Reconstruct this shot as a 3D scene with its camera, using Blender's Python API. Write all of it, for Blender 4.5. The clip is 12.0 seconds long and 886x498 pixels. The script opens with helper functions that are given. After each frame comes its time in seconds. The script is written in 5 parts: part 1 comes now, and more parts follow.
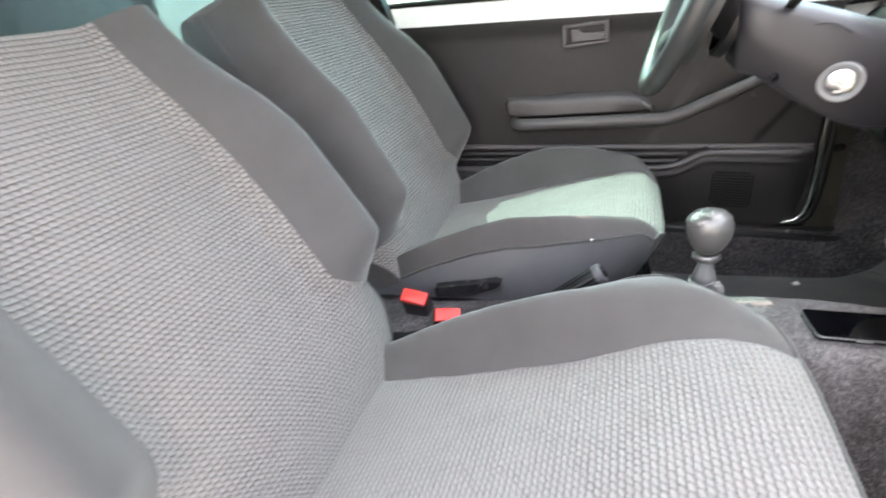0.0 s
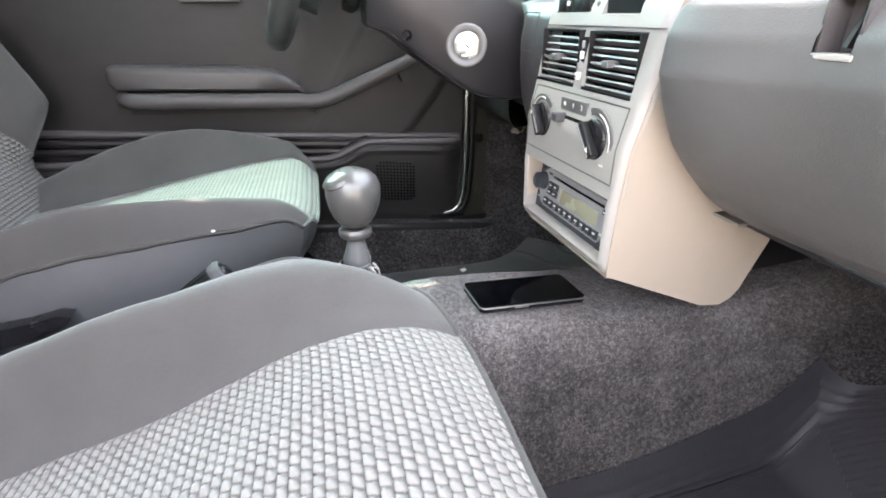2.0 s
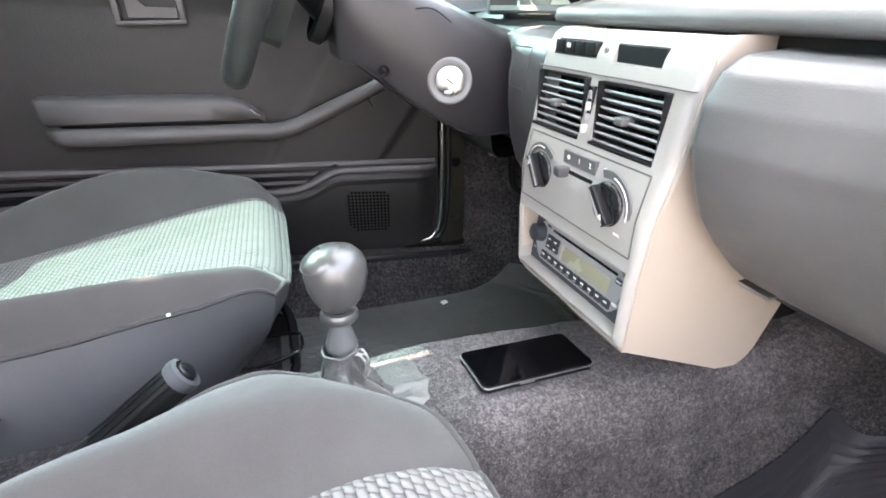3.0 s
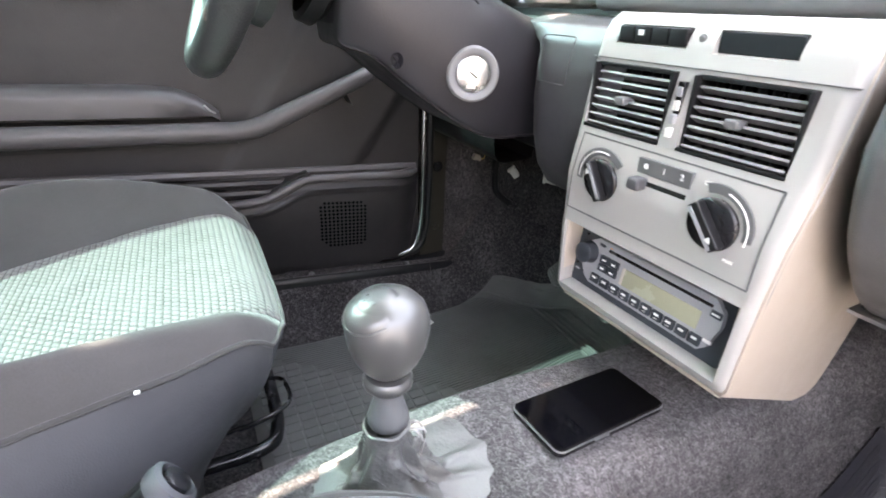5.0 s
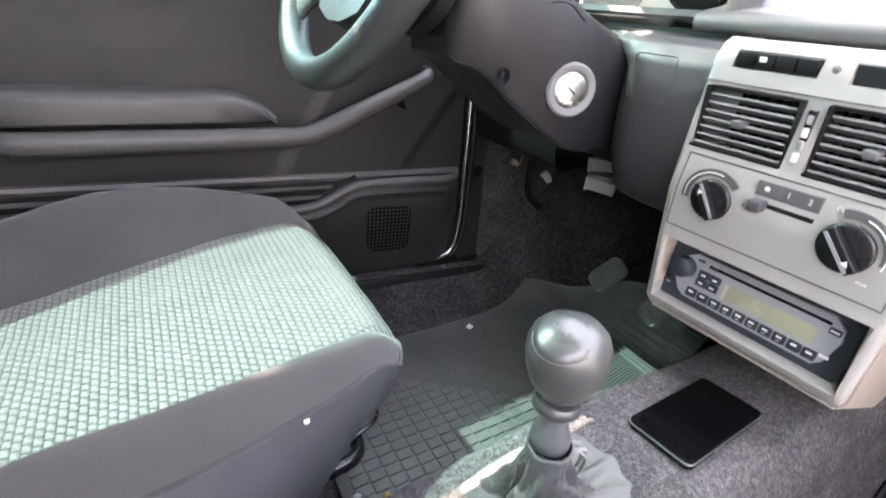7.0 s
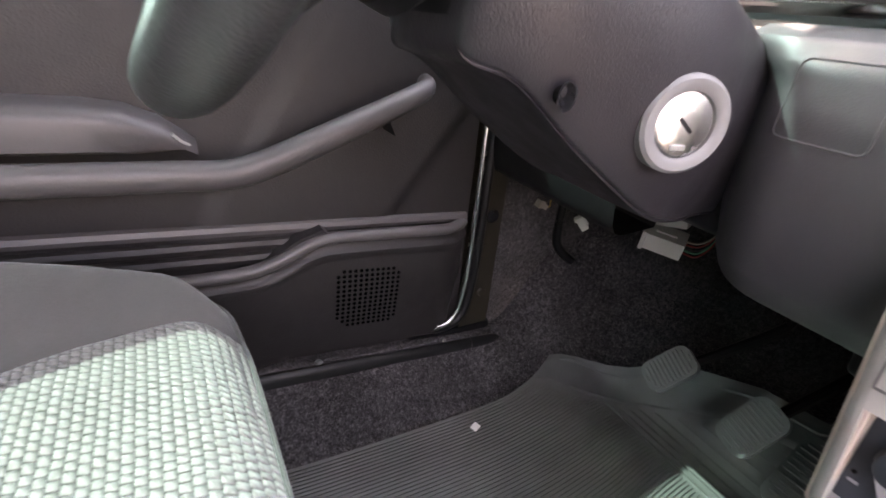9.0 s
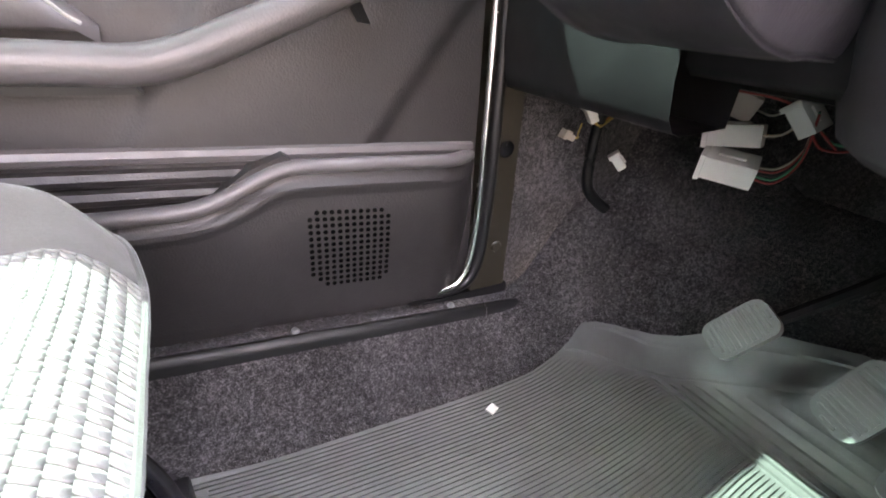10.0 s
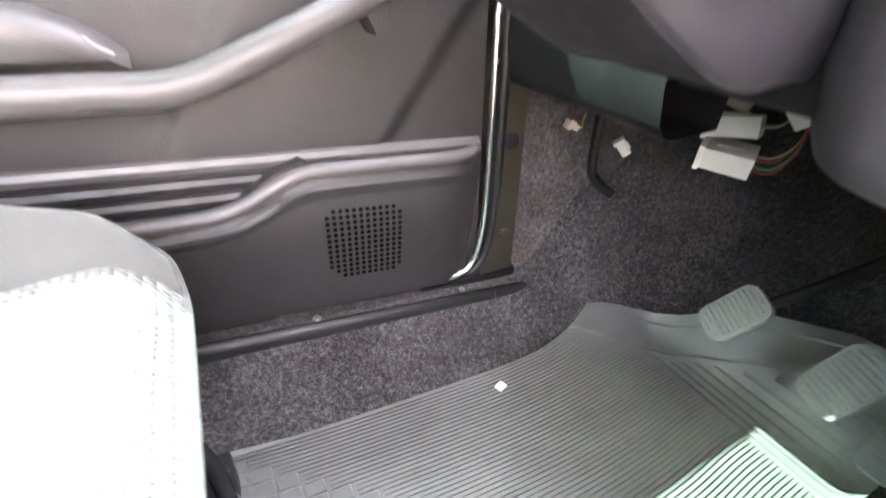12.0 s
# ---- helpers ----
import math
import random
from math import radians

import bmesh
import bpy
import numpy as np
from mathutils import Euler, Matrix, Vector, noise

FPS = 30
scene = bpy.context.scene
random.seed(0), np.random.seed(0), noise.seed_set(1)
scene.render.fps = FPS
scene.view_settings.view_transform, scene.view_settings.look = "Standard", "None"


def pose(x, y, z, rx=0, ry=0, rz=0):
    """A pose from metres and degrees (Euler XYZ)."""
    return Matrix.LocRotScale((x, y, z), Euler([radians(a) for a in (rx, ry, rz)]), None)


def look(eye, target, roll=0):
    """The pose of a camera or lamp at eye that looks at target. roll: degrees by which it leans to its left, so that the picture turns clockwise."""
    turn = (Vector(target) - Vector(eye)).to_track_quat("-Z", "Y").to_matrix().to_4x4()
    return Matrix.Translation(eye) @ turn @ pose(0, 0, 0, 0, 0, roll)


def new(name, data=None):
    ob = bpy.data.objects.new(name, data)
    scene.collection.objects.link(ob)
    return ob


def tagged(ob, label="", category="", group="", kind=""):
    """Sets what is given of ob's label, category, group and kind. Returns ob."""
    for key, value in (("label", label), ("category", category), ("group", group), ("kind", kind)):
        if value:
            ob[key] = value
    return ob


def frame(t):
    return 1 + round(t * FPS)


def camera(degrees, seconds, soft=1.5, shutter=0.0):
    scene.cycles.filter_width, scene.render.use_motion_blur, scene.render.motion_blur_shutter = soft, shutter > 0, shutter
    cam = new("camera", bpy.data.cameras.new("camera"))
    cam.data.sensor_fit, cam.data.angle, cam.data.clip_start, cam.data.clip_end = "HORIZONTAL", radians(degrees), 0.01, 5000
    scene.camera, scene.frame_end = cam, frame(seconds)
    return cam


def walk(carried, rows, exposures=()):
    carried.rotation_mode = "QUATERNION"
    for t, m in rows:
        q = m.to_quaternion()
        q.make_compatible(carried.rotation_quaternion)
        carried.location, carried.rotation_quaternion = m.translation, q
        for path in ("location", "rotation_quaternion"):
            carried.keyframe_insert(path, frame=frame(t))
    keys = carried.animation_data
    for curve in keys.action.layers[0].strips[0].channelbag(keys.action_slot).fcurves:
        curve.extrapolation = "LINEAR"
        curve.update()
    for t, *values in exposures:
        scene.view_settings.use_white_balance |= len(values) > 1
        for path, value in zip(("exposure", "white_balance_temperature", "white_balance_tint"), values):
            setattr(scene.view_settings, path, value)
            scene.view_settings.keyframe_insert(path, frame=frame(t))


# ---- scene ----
# Car interior: x towards the bonnet, y towards the driver's door, z up; z = 0 is the driver's floor mat.
cam = camera(85.5, 12.0, soft=1.7, shutter=0.4)
PATH = [
    (0, (-0.379, -0.734, 0.801), (-1.1, 0.903, -0.094), -10.7),
    (0.5, (-0.336, -0.659, 0.743), (-0.771, 1.122, -0.055), -6.6),
    (1, (-0.301, -0.612, 0.669), (-0.381, 1.211, -0.149), -3.2),
    (1.5, (-0.281, -0.575, 0.628), (-0.067, 1.217, -0.234), -1.4),
    (2, (-0.288, -0.536, 0.624), (0.136, 1.209, -0.257), -0.6),
    (2.5, (-0.3, -0.481, 0.671), (0.237, 1.234, -0.208), 0.0),
    (2.7, (-0.292, -0.458, 0.68), (0.248, 1.248, -0.214), -0.4),
    (4.3, (-0.321, -0.324, 0.63), (0.422, 1.295, -0.278), 1.1),
    (4.5, (-0.328, -0.312, 0.633), (0.435, 1.294, -0.283), 1.2),
    (5, (-0.365, -0.271, 0.65), (0.468, 1.309, -0.25), 2.0),
    (5.5, (-0.422, -0.227, 0.647), (0.433, 1.343, -0.251), 2.3),
    (6, (-0.459, -0.207, 0.632), (0.411, 1.343, -0.284), 2.7),
    (6.5, (-0.481, -0.201, 0.631), (0.426, 1.323, -0.294), 3.5),
    (7, (-0.501, -0.186, 0.667), (0.444, 1.317, -0.254), 4.1),
    (7.5, (-0.499, -0.139, 0.698), (0.496, 1.343, -0.205), 4.7),
    (7.7, (-0.494, -0.124, 0.691), (0.512, 1.365, -0.186), 5.4),
    (9.3, (-0.308, 0.091, 0.602), (0.59, 1.63, -0.307), 4.7),
    (9.5, (-0.285, 0.103, 0.575), (0.569, 1.655, -0.352), 3.2),
    (10, (-0.267, 0.131, 0.508), (0.571, 1.696, -0.413), 2.5),
    (10.5, (-0.263, 0.137, 0.477), (0.556, 1.695, -0.471), 1.8),
    (11, (-0.252, 0.141, 0.454), (0.528, 1.697, -0.53), 1.0),
    (11.5, (-0.249, 0.139, 0.454), (0.519, 1.686, -0.555), 0.6),
    (12, (-0.267, 0.112, 0.554), (0.48, 1.645, -0.49), 0.4),
]
EXPOSURES = [(0.0, 3.8, 8450, 12), (0.5, 3.5, 8420, 12), (0.9, 3.55, 8400, 12), (1.5, 3.75, 8350, 12), (2.6, 3.95, 8050, 12), (4.4, 4.0, 8000, 15), (6.7, 4.0, 8000, 16), (7.6, 3.4, 8000, 22), (9.4, 4.5, 8700, 27), (10.0, 5.4, 8700, 25), (11.0, 5.85, 8700, 20), (12.0, 5.95, 8700, 20)]
walk(cam, [(t, look(eye, target, roll)) for t, eye, target, roll in PATH], EXPOSURES)

# ---- world and sun ----
SUN_TO = Vector((-0.52, 0.51, 1.0)).normalized()
world = bpy.data.worlds.new("world")
scene.world = world
world.use_nodes = True
wn = world.node_tree
sky = wn.nodes.new("ShaderNodeTexSky")
sky.sky_type = "NISHITA"
sky.sun_disc = False
sky.sun_elevation = math.asin(SUN_TO.z)
sky.sun_rotation = math.atan2(SUN_TO.x, SUN_TO.y)
sky.air_density, sky.dust_density = 0.7, 3.0
wn.nodes["Background"].inputs["Strength"].default_value = 0.15
haze = wn.nodes.new("ShaderNodeVectorMath")      # thin bright cloud over the whole sky
haze.operation = "ADD"
haze.inputs[1].default_value = (2.38, 2.62, 3.22)
wn.links.new(sky.outputs["Color"], haze.inputs[0])
wn.links.new(haze.outputs["Vector"], wn.nodes["Background"].inputs["Color"])
sun = new("sun", bpy.data.lights.new("sun", "SUN"))
sun.data.energy = 4.8
sun.data.angle = radians(0.6)
sun.data.color = (1.0, 0.97, 0.94)
sun.matrix_world = look(SUN_TO * 20, (0, 0, 0))

# ---- building helpers ----
def link(name, bm, mat, parent=None, label="", smooth=True, angle=40):
    """One mesh object from a bmesh."""
    bmesh.ops.recalc_face_normals(bm, faces=bm.faces)
    me = bpy.data.meshes.new(name)
    for f in bm.faces:
        f.smooth = smooth
    if smooth:
        lim = radians(angle)
        for e in bm.edges:
            if len(e.link_faces) == 2 and e.calc_face_angle(0) > lim:
                e.smooth = False
    bm.to_mesh(me)
    bm.free()
    me.materials.append(mat)
    ob = new(name, me)
    if parent is not None:
        ob.parent = parent
    if label:
        ob["label"] = label
    return ob


def part(name, bm, mat, parent, label="", smooth=True, angle=40):
    return link(name, bm, mat, parent, label, smooth, angle)


def thing(name, label, category, at=None, group="", kind=""):
    ob = new(name)
    ob.empty_display_size = 0.05
    if at is not None:
        ob.matrix_basis = at if isinstance(at, Matrix) else Matrix.Translation(at)
    return tagged(ob, label, category, group, kind)


def box(x0, x1, y0, y1, z0, z1, bev=0.0, seg=2, bm=None, m=None):
    b = bmesh.new()
    r = bmesh.ops.create_cube(b, size=1.0)
    for v in r["verts"]:
        v.co = Vector((x0 + (v.co.x + 0.5) * (x1 - x0), y0 + (v.co.y + 0.5) * (y1 - y0), z0 + (v.co.z + 0.5) * (z1 - z0)))
    if bev:
        bmesh.ops.bevel(b, geom=b.edges[:], offset=bev, segments=seg, profile=0.6, affect="EDGES", clamp_overlap=True)
    if m is not None:
        b.transform(m)
    return merge(bm, b)


def merge(bm, b):
    """Adds the bmesh b to bm and gives bm; b alone where there is no bm."""
    if bm is None:
        return b
    me = bpy.data.meshes.new("tmp")
    b.to_mesh(me)
    bm.from_mesh(me)
    b.free()
    bpy.data.meshes.remove(me)
    return bm


def grid(fn, us, vs, uv=None, bm=None, keep=None):
    """A surface fn(u, v) over lists of u and v; uv(u, v) gives metres for the cloth pattern; keep(u, v) picks faces by their middle."""
    b = bmesh.new()
    vv = [[b.verts.new(fn(u, v)) for v in vs] for u in us]
    lay = b.loops.layers.uv.new("UVMap") if uv else None
    for i in range(len(us) - 1):
        for j in range(len(vs) - 1):
            if keep and not keep((us[i] + us[i + 1]) / 2, (vs[j] + vs[j + 1]) / 2):
                continue
            try:
                f = b.faces.new((vv[i][j], vv[i + 1][j], vv[i + 1][j + 1], vv[i][j + 1]))
            except ValueError:
                continue
            if uv:
                for lp, (a, c) in zip(f.loops, ((i, j), (i + 1, j), (i + 1, j + 1), (i, j + 1))):
                    lp[lay].uv = uv(us[a], vs[c])
    bmesh.ops.delete(b, geom=[v for v in b.verts if not v.link_faces], context="VERTS")
    return merge(bm, b)


def span(a, b, n):
    return [a + (b - a) * i / n for i in range(n + 1)]


def curve_points(pts, n=8):
    """A smooth line (Catmull-Rom) through points."""
    p = [Vector(q) for q in pts]
    p = [2 * p[0] - p[1]] + p + [2 * p[-1] - p[-2]]
    out = []
    for i in range(1, len(p) - 2):
        for k in range(n):
            t = k / n
            a, b, c, d = p[i - 1], p[i], p[i + 1], p[i + 2]
            out.append(0.5 * (2 * b + (c - a) * t + (2 * a - 5 * b + 4 * c - d) * t * t + (3 * b - a - 3 * c + d) * t ** 3))
    out.append(p[-2])
    return out


def tube(pts, r, seg=10, flat=1.0, up=(0, 0, 1), closed=False, bm=None, taper=None):
    """A round bar along points. flat: the ratio of its thickness across to that along up. taper(k): a factor along it, 0 to 1."""
    b = bmesh.new()
    rings, n = [], len(pts)
    for i, p in enumerate(pts):
        a = pts[i - 1] if (i or closed) else p
        c = pts[(i + 1) % n] if (i < n - 1 or closed) else p
        d = (Vector(c) - Vector(a)).normalized()
        s = d.cross(Vector(up))
        s = s.normalized() if s.length > 1e-4 else Vector((0, 1, 0))
        w = s.cross(d)
        k = r * (taper(i / max(1, n - 1)) if taper else 1.0)
        rings.append([b.verts.new(Vector(p) + (s * math.cos(t) * flat + w * math.sin(t)) * k) for t in span(0, 2 * math.pi, seg)[:-1]])
    m = n if closed else n - 1
    for i in range(m):
        for j in range(seg):
            q, o = rings[i], rings[(i + 1) % n]
            b.faces.new((q[j], q[(j + 1) % seg], o[(j + 1) % seg], o[j]))
    if not closed:
        b.faces.new(rings[0]), b.faces.new(rings[-1])
    return merge(bm, b)


def turned(profile, seg=28, m=None, bm=None):
    """A turned body from (radius, height) pairs about z."""
    b = bmesh.new()
    rings = []
    for r, z in profile:
        rings.append([b.verts.new((r * math.cos(t), r * math.sin(t), z)) for t in span(0, 2 * math.pi, seg)[:-1]] if r > 1e-6 else [b.verts.new((0, 0, z))])
    for p, q in zip(rings, rings[1:]):
        for j in range(seg):
            k = (j + 1) % seg
            f = [p[j % len(p)], p[k % len(p)], q[k % len(q)], q[j % len(q)]]
            f = list(dict.fromkeys(f))
            if len(f) > 2:
                b.faces.new(f)
    if m is not None:
        b.transform(m)
    return merge(bm, b)


def prism(poly, a0, a1, axis="y", bev=0.0, seg=2, m=None, bm=None):
    """A polygon pulled from a0 to a1. axis y: poly is (x, z); x: (y, z); z: (x, y)."""
    def at(p, a):
        return {"y": (p[0], a, p[1]), "x": (a, p[0], p[1]), "z": (p[0], p[1], a)}[axis]
    b = bmesh.new()
    lo, hi = [b.verts.new(at(p, a0)) for p in poly], [b.verts.new(at(p, a1)) for p in poly]
    n = len(poly)
    for i in range(n):
        b.faces.new((lo[i], lo[(i + 1) % n], hi[(i + 1) % n], hi[i]))
    b.faces.new(lo), b.faces.new(hi)
    if bev:
        bmesh.ops.bevel(b, geom=[e for e in b.edges if e.calc_face_angle(0) > 0.35], offset=bev, segments=seg, profile=0.6, affect="EDGES", clamp_overlap=True)
    if m is not None:
        b.transform(m)
    return merge(bm, b)


def skins(lines, bm=None, closed=False):
    b = bmesh.new()
    rows = [[b.verts.new(p) for p in ln] for ln in lines]
    for p, q in zip(rows, rows[1:]):
        n = len(p)
        for i in range(n if closed else n - 1):
            b.faces.new((p[i], p[(i + 1) % n], q[(i + 1) % n], q[i]))
    return merge(bm, b)


def words(text, size, m, depth=0.0004):
    """Raised letters in the built-in font, as a bmesh; m puts their own x, y into the world."""
    cu = bpy.data.curves.new("words", "FONT")
    cu.body, cu.size, cu.extrude, cu.align_x, cu.align_y, cu.resolution_u = text, size, depth, "CENTER", "CENTER", 2
    ob = new("words", cu)
    bpy.context.view_layer.update()
    me = bpy.data.meshes.new_from_object(ob.evaluated_get(bpy.context.evaluated_depsgraph_get()))
    b = bmesh.new()
    b.from_mesh(me)
    b.transform(m)
    bpy.data.objects.remove(ob)
    bpy.data.meshes.remove(me)
    return b


def step(a, b, x):
    x = min(1.0, max(0.0, (x - a) / (b - a)))
    return x * x * (3 - 2 * x)


def along(table, x):
    """Reads a table of (x, value) pairs, straight between them."""
    if x <= table[0][0]:
        return table[0][1]
    for (a, p), (b, q) in zip(table, table[1:]):
        if x <= b:
            return p + (q - p) * (x - a) / (b - a)
    return table[-1][1]


# ---- materials ----
class Nodes:
    def __init__(self, name):
        self.mat = bpy.data.materials.new(name)
        self.mat.use_nodes = True
        self.t = self.mat.node_tree
        self.bsdf = self.t.nodes["Principled BSDF"]

    def add(self, kind, **inputs):
        n = self.t.nodes.new(kind)
        for k, v in inputs.items():
            n.inputs[k].default_value = v
        return n

    def join(self, a, b):
        self.t.links.new(a, b)

    def math(self, op, a, b=None):
        n = self.t.nodes.new("ShaderNodeMath")
        n.operation = op
        for i, v in enumerate((a, b)):
            if v is None:
                continue
            if isinstance(v, (int, float)):
                n.inputs[i].default_value = v
            else:
                self.join(v, n.inputs[i])
        return n.outputs[0]

    def ramp(self, fac, stops):
        n = self.t.nodes.new("ShaderNodeValToRGB")
        while len(n.color_ramp.elements) < len(stops):
            n.color_ramp.elements.new(0.5)
        for e, (p, c) in zip(n.color_ramp.elements, stops):
            e.position, e.color = p, (*c, 1)
        self.join(fac, n.inputs[0])
        return n.outputs[0]

    def noise(self, scale, detail=4.0, rough=0.6, coord=None):
        n = self.add("ShaderNodeTexNoise", Scale=scale, Detail=detail, Roughness=rough)
        if coord is None:
            coord = self.coord()
        self.join(coord, n.inputs["Vector"])
        return n.outputs["Fac"]

    def coord(self, which="Object"):
        return self.t.nodes.new("ShaderNodeTexCoord").outputs[which]

    def bump(self, height, strength, distance):
        n = self.add("ShaderNodeBump", Strength=strength, Distance=distance)
        self.join(height, n.inputs["Height"])
        self.join(n.outputs["Normal"], self.bsdf.inputs["Normal"])

    def set(self, **k):
        for key, v in k.items():
            self.bsdf.inputs[key.replace("_", " ")].default_value = v
        return self


def mix(c, k):
    return tuple(min(1.0, a * k) for a in c)


def plastic(name, col, rough=0.5, grain=600.0, bump=0.25, spread=0.12, dist=0.0006, spec=0.5, vary=1.0):
    """Moulded plastic or vinyl with a leathery grain, slight unevenness and dust."""
    n = Nodes(name)
    big = n.noise(9.0, 5.0, 0.65)
    c = n.ramp(big, [(0.25, mix(col, 1 - spread)), (0.75, mix(col, 1 + spread))])
    n.join(c, n.bsdf.inputs["Base Color"])
    r = n.ramp(n.noise(35.0, 6.0), [(0.3, (rough - 0.07 * vary,) * 3), (0.7, (rough + 0.09 * vary,) * 3)])
    n.join(r, n.bsdf.inputs["Roughness"])
    if bump:
        vo = n.add("ShaderNodeTexVoronoi", Scale=grain)
        n.join(n.coord(), vo.inputs["Vector"])
        n.bump(n.math("ADD", vo.outputs["Distance"], n.math("MULTIPLY", n.noise(grain * 0.4), 0.6)), bump, dist)
    n.set(Specular_IOR_Level=spec)
    return n.mat


def metal(name, col, rough=0.3, amount=1.0):
    n = Nodes(name)
    n.set(Base_Color=(*col, 1), Metallic=amount)
    r = n.ramp(n.noise(60.0, 5.0), [(0.3, (rough * 0.9,) * 3), (0.7, (rough * 1.12,) * 3)])
    n.join(r, n.bsdf.inputs["Roughness"])
    return n.mat


def carpet_mat(name, dark, light, worn=0.0):
    """Speckled felt; worn: the half width of a strip along the middle of the car, paler for dust and for skylight
    painted in.
    """
    n = Nodes(name)
    fine = n.noise(420.0, 6.0, 0.8)
    mid = n.noise(150.0, 3.0, 0.6)
    big = n.noise(7.0, 4.0, 0.6)
    f = n.math("ADD", n.math("MULTIPLY", fine, 0.71), n.math("ADD", n.math("MULTIPLY", mid, 0.27), n.math("MULTIPLY", big, 0.23)))
    c = n.ramp(f, [(0.52, mix(dark, 0.6)), (0.61, mix(dark, 2.6)), (0.72, mix(light, 1.15))])
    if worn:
        # the pale strip also carries skylight from the windscreen in its colour
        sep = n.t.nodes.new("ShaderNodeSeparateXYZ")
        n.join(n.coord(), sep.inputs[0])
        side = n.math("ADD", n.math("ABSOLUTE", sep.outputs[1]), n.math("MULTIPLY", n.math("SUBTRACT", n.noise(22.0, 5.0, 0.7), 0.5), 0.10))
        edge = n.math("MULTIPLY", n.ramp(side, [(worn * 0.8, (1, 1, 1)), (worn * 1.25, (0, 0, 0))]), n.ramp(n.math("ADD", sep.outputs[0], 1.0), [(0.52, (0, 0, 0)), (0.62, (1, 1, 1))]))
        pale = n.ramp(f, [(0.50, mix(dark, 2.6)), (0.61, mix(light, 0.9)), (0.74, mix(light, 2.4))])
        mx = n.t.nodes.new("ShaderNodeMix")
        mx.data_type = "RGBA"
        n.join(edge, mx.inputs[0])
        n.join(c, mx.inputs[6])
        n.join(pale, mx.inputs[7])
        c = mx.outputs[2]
    n.join(c, n.bsdf.inputs["Base Color"])
    n.set(Roughness=0.95, Specular_IOR_Level=0.15, Sheen_Weight=0.08, Sheen_Roughness=0.5)
    n.bump(n.math("ADD", fine, n.math("MULTIPLY", mid, 1.2)), 0.9, 0.004)
    return n.mat


def weave_mat(name, gap, thread, w, h, tone=0.12):
    """Cloth of plump stitches in staggered rows, w x h metres each, on the UV metres."""
    n = Nodes(name)
    sep = n.t.nodes.new("ShaderNodeSeparateXYZ")
    n.join(n.coord("UV"), sep.inputs[0])
    u, v = sep.outputs[0], sep.outputs[1]
    wob = n.math("MULTIPLY", n.math("SUBTRACT", n.noise(40.0, 2.0), 0.5), 0.004)
    u = n.math("ADD", u, wob)
    row = n.math("FLOOR", n.math("DIVIDE", v, h))
    cv = n.math("SUBTRACT", n.math("FRACT", n.math("DIVIDE", v, h)), 0.5)
    slant = n.math("MULTIPLY", cv, 0.26)
    cu = n.math("SUBTRACT", n.math("FRACT", n.math("ADD", n.math("ADD", n.math("DIVIDE", u, w), slant), n.math("MULTIPLY", row, 0.76))), 0.5)
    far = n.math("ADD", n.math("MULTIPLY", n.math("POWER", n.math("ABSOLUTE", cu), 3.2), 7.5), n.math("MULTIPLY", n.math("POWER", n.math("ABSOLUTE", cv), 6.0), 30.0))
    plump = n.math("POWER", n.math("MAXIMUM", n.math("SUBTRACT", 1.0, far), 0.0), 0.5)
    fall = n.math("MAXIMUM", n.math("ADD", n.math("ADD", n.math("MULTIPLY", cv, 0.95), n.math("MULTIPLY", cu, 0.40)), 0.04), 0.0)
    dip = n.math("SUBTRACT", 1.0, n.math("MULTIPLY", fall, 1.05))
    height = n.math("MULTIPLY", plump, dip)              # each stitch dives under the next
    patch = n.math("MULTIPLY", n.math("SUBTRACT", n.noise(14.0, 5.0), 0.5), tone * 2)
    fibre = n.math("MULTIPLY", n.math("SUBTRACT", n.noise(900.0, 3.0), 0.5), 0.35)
    # shade on each stitch's falling side and in gaps goes into the colour
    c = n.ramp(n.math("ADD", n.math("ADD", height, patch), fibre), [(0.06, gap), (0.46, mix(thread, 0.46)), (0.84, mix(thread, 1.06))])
    n.join(c, n.bsdf.inputs["Base Color"])
    n.set(Roughness=0.9, Specular_IOR_Level=0.2, Sheen_Weight=0.2)
    n.bump(height, 1.0, h * 0.55)
    return n.mat


def cloth_mat(name, col, fine=1100.0):
    n = Nodes(name)
    c = n.ramp(n.math("ADD", n.math("MULTIPLY", n.noise(fine, 3.0), 0.5), n.math("MULTIPLY", n.noise(11.0, 5.0), 0.5)), [(0.3, mix(col, 0.78)), (0.7, mix(col, 1.2))])
    n.join(c, n.bsdf.inputs["Base Color"])
    n.set(Roughness=0.88, Specular_IOR_Level=0.25, Sheen_Weight=0.25)
    n.bump(n.math("ADD", n.noise(fine, 3.0), n.math("MULTIPLY", n.noise(30.0, 4.0), 2.5)), 0.35, 0.0012)
    return n.mat


def glass_mat(name, tint, gloss=0.06):
    n = Nodes(name)
    tr = n.add("ShaderNodeBsdfTransparent", Color=(*tint, 1))
    gl = n.add("ShaderNodeBsdfGlossy", Color=(1, 1, 1, 1), Roughness=0.02)
    fr = n.add("ShaderNodeFresnel", IOR=1.45)
    mx = n.t.nodes.new("ShaderNodeMixShader")
    n.join(n.math("MULTIPLY", fr.outputs[0], 0.8), mx.inputs[0])
    n.join(tr.outputs[0], mx.inputs[1])
    n.join(gl.outputs[0], mx.inputs[2])
    n.join(mx.outputs[0], n.t.nodes["Material Output"].inputs["Surface"])
    return n.mat


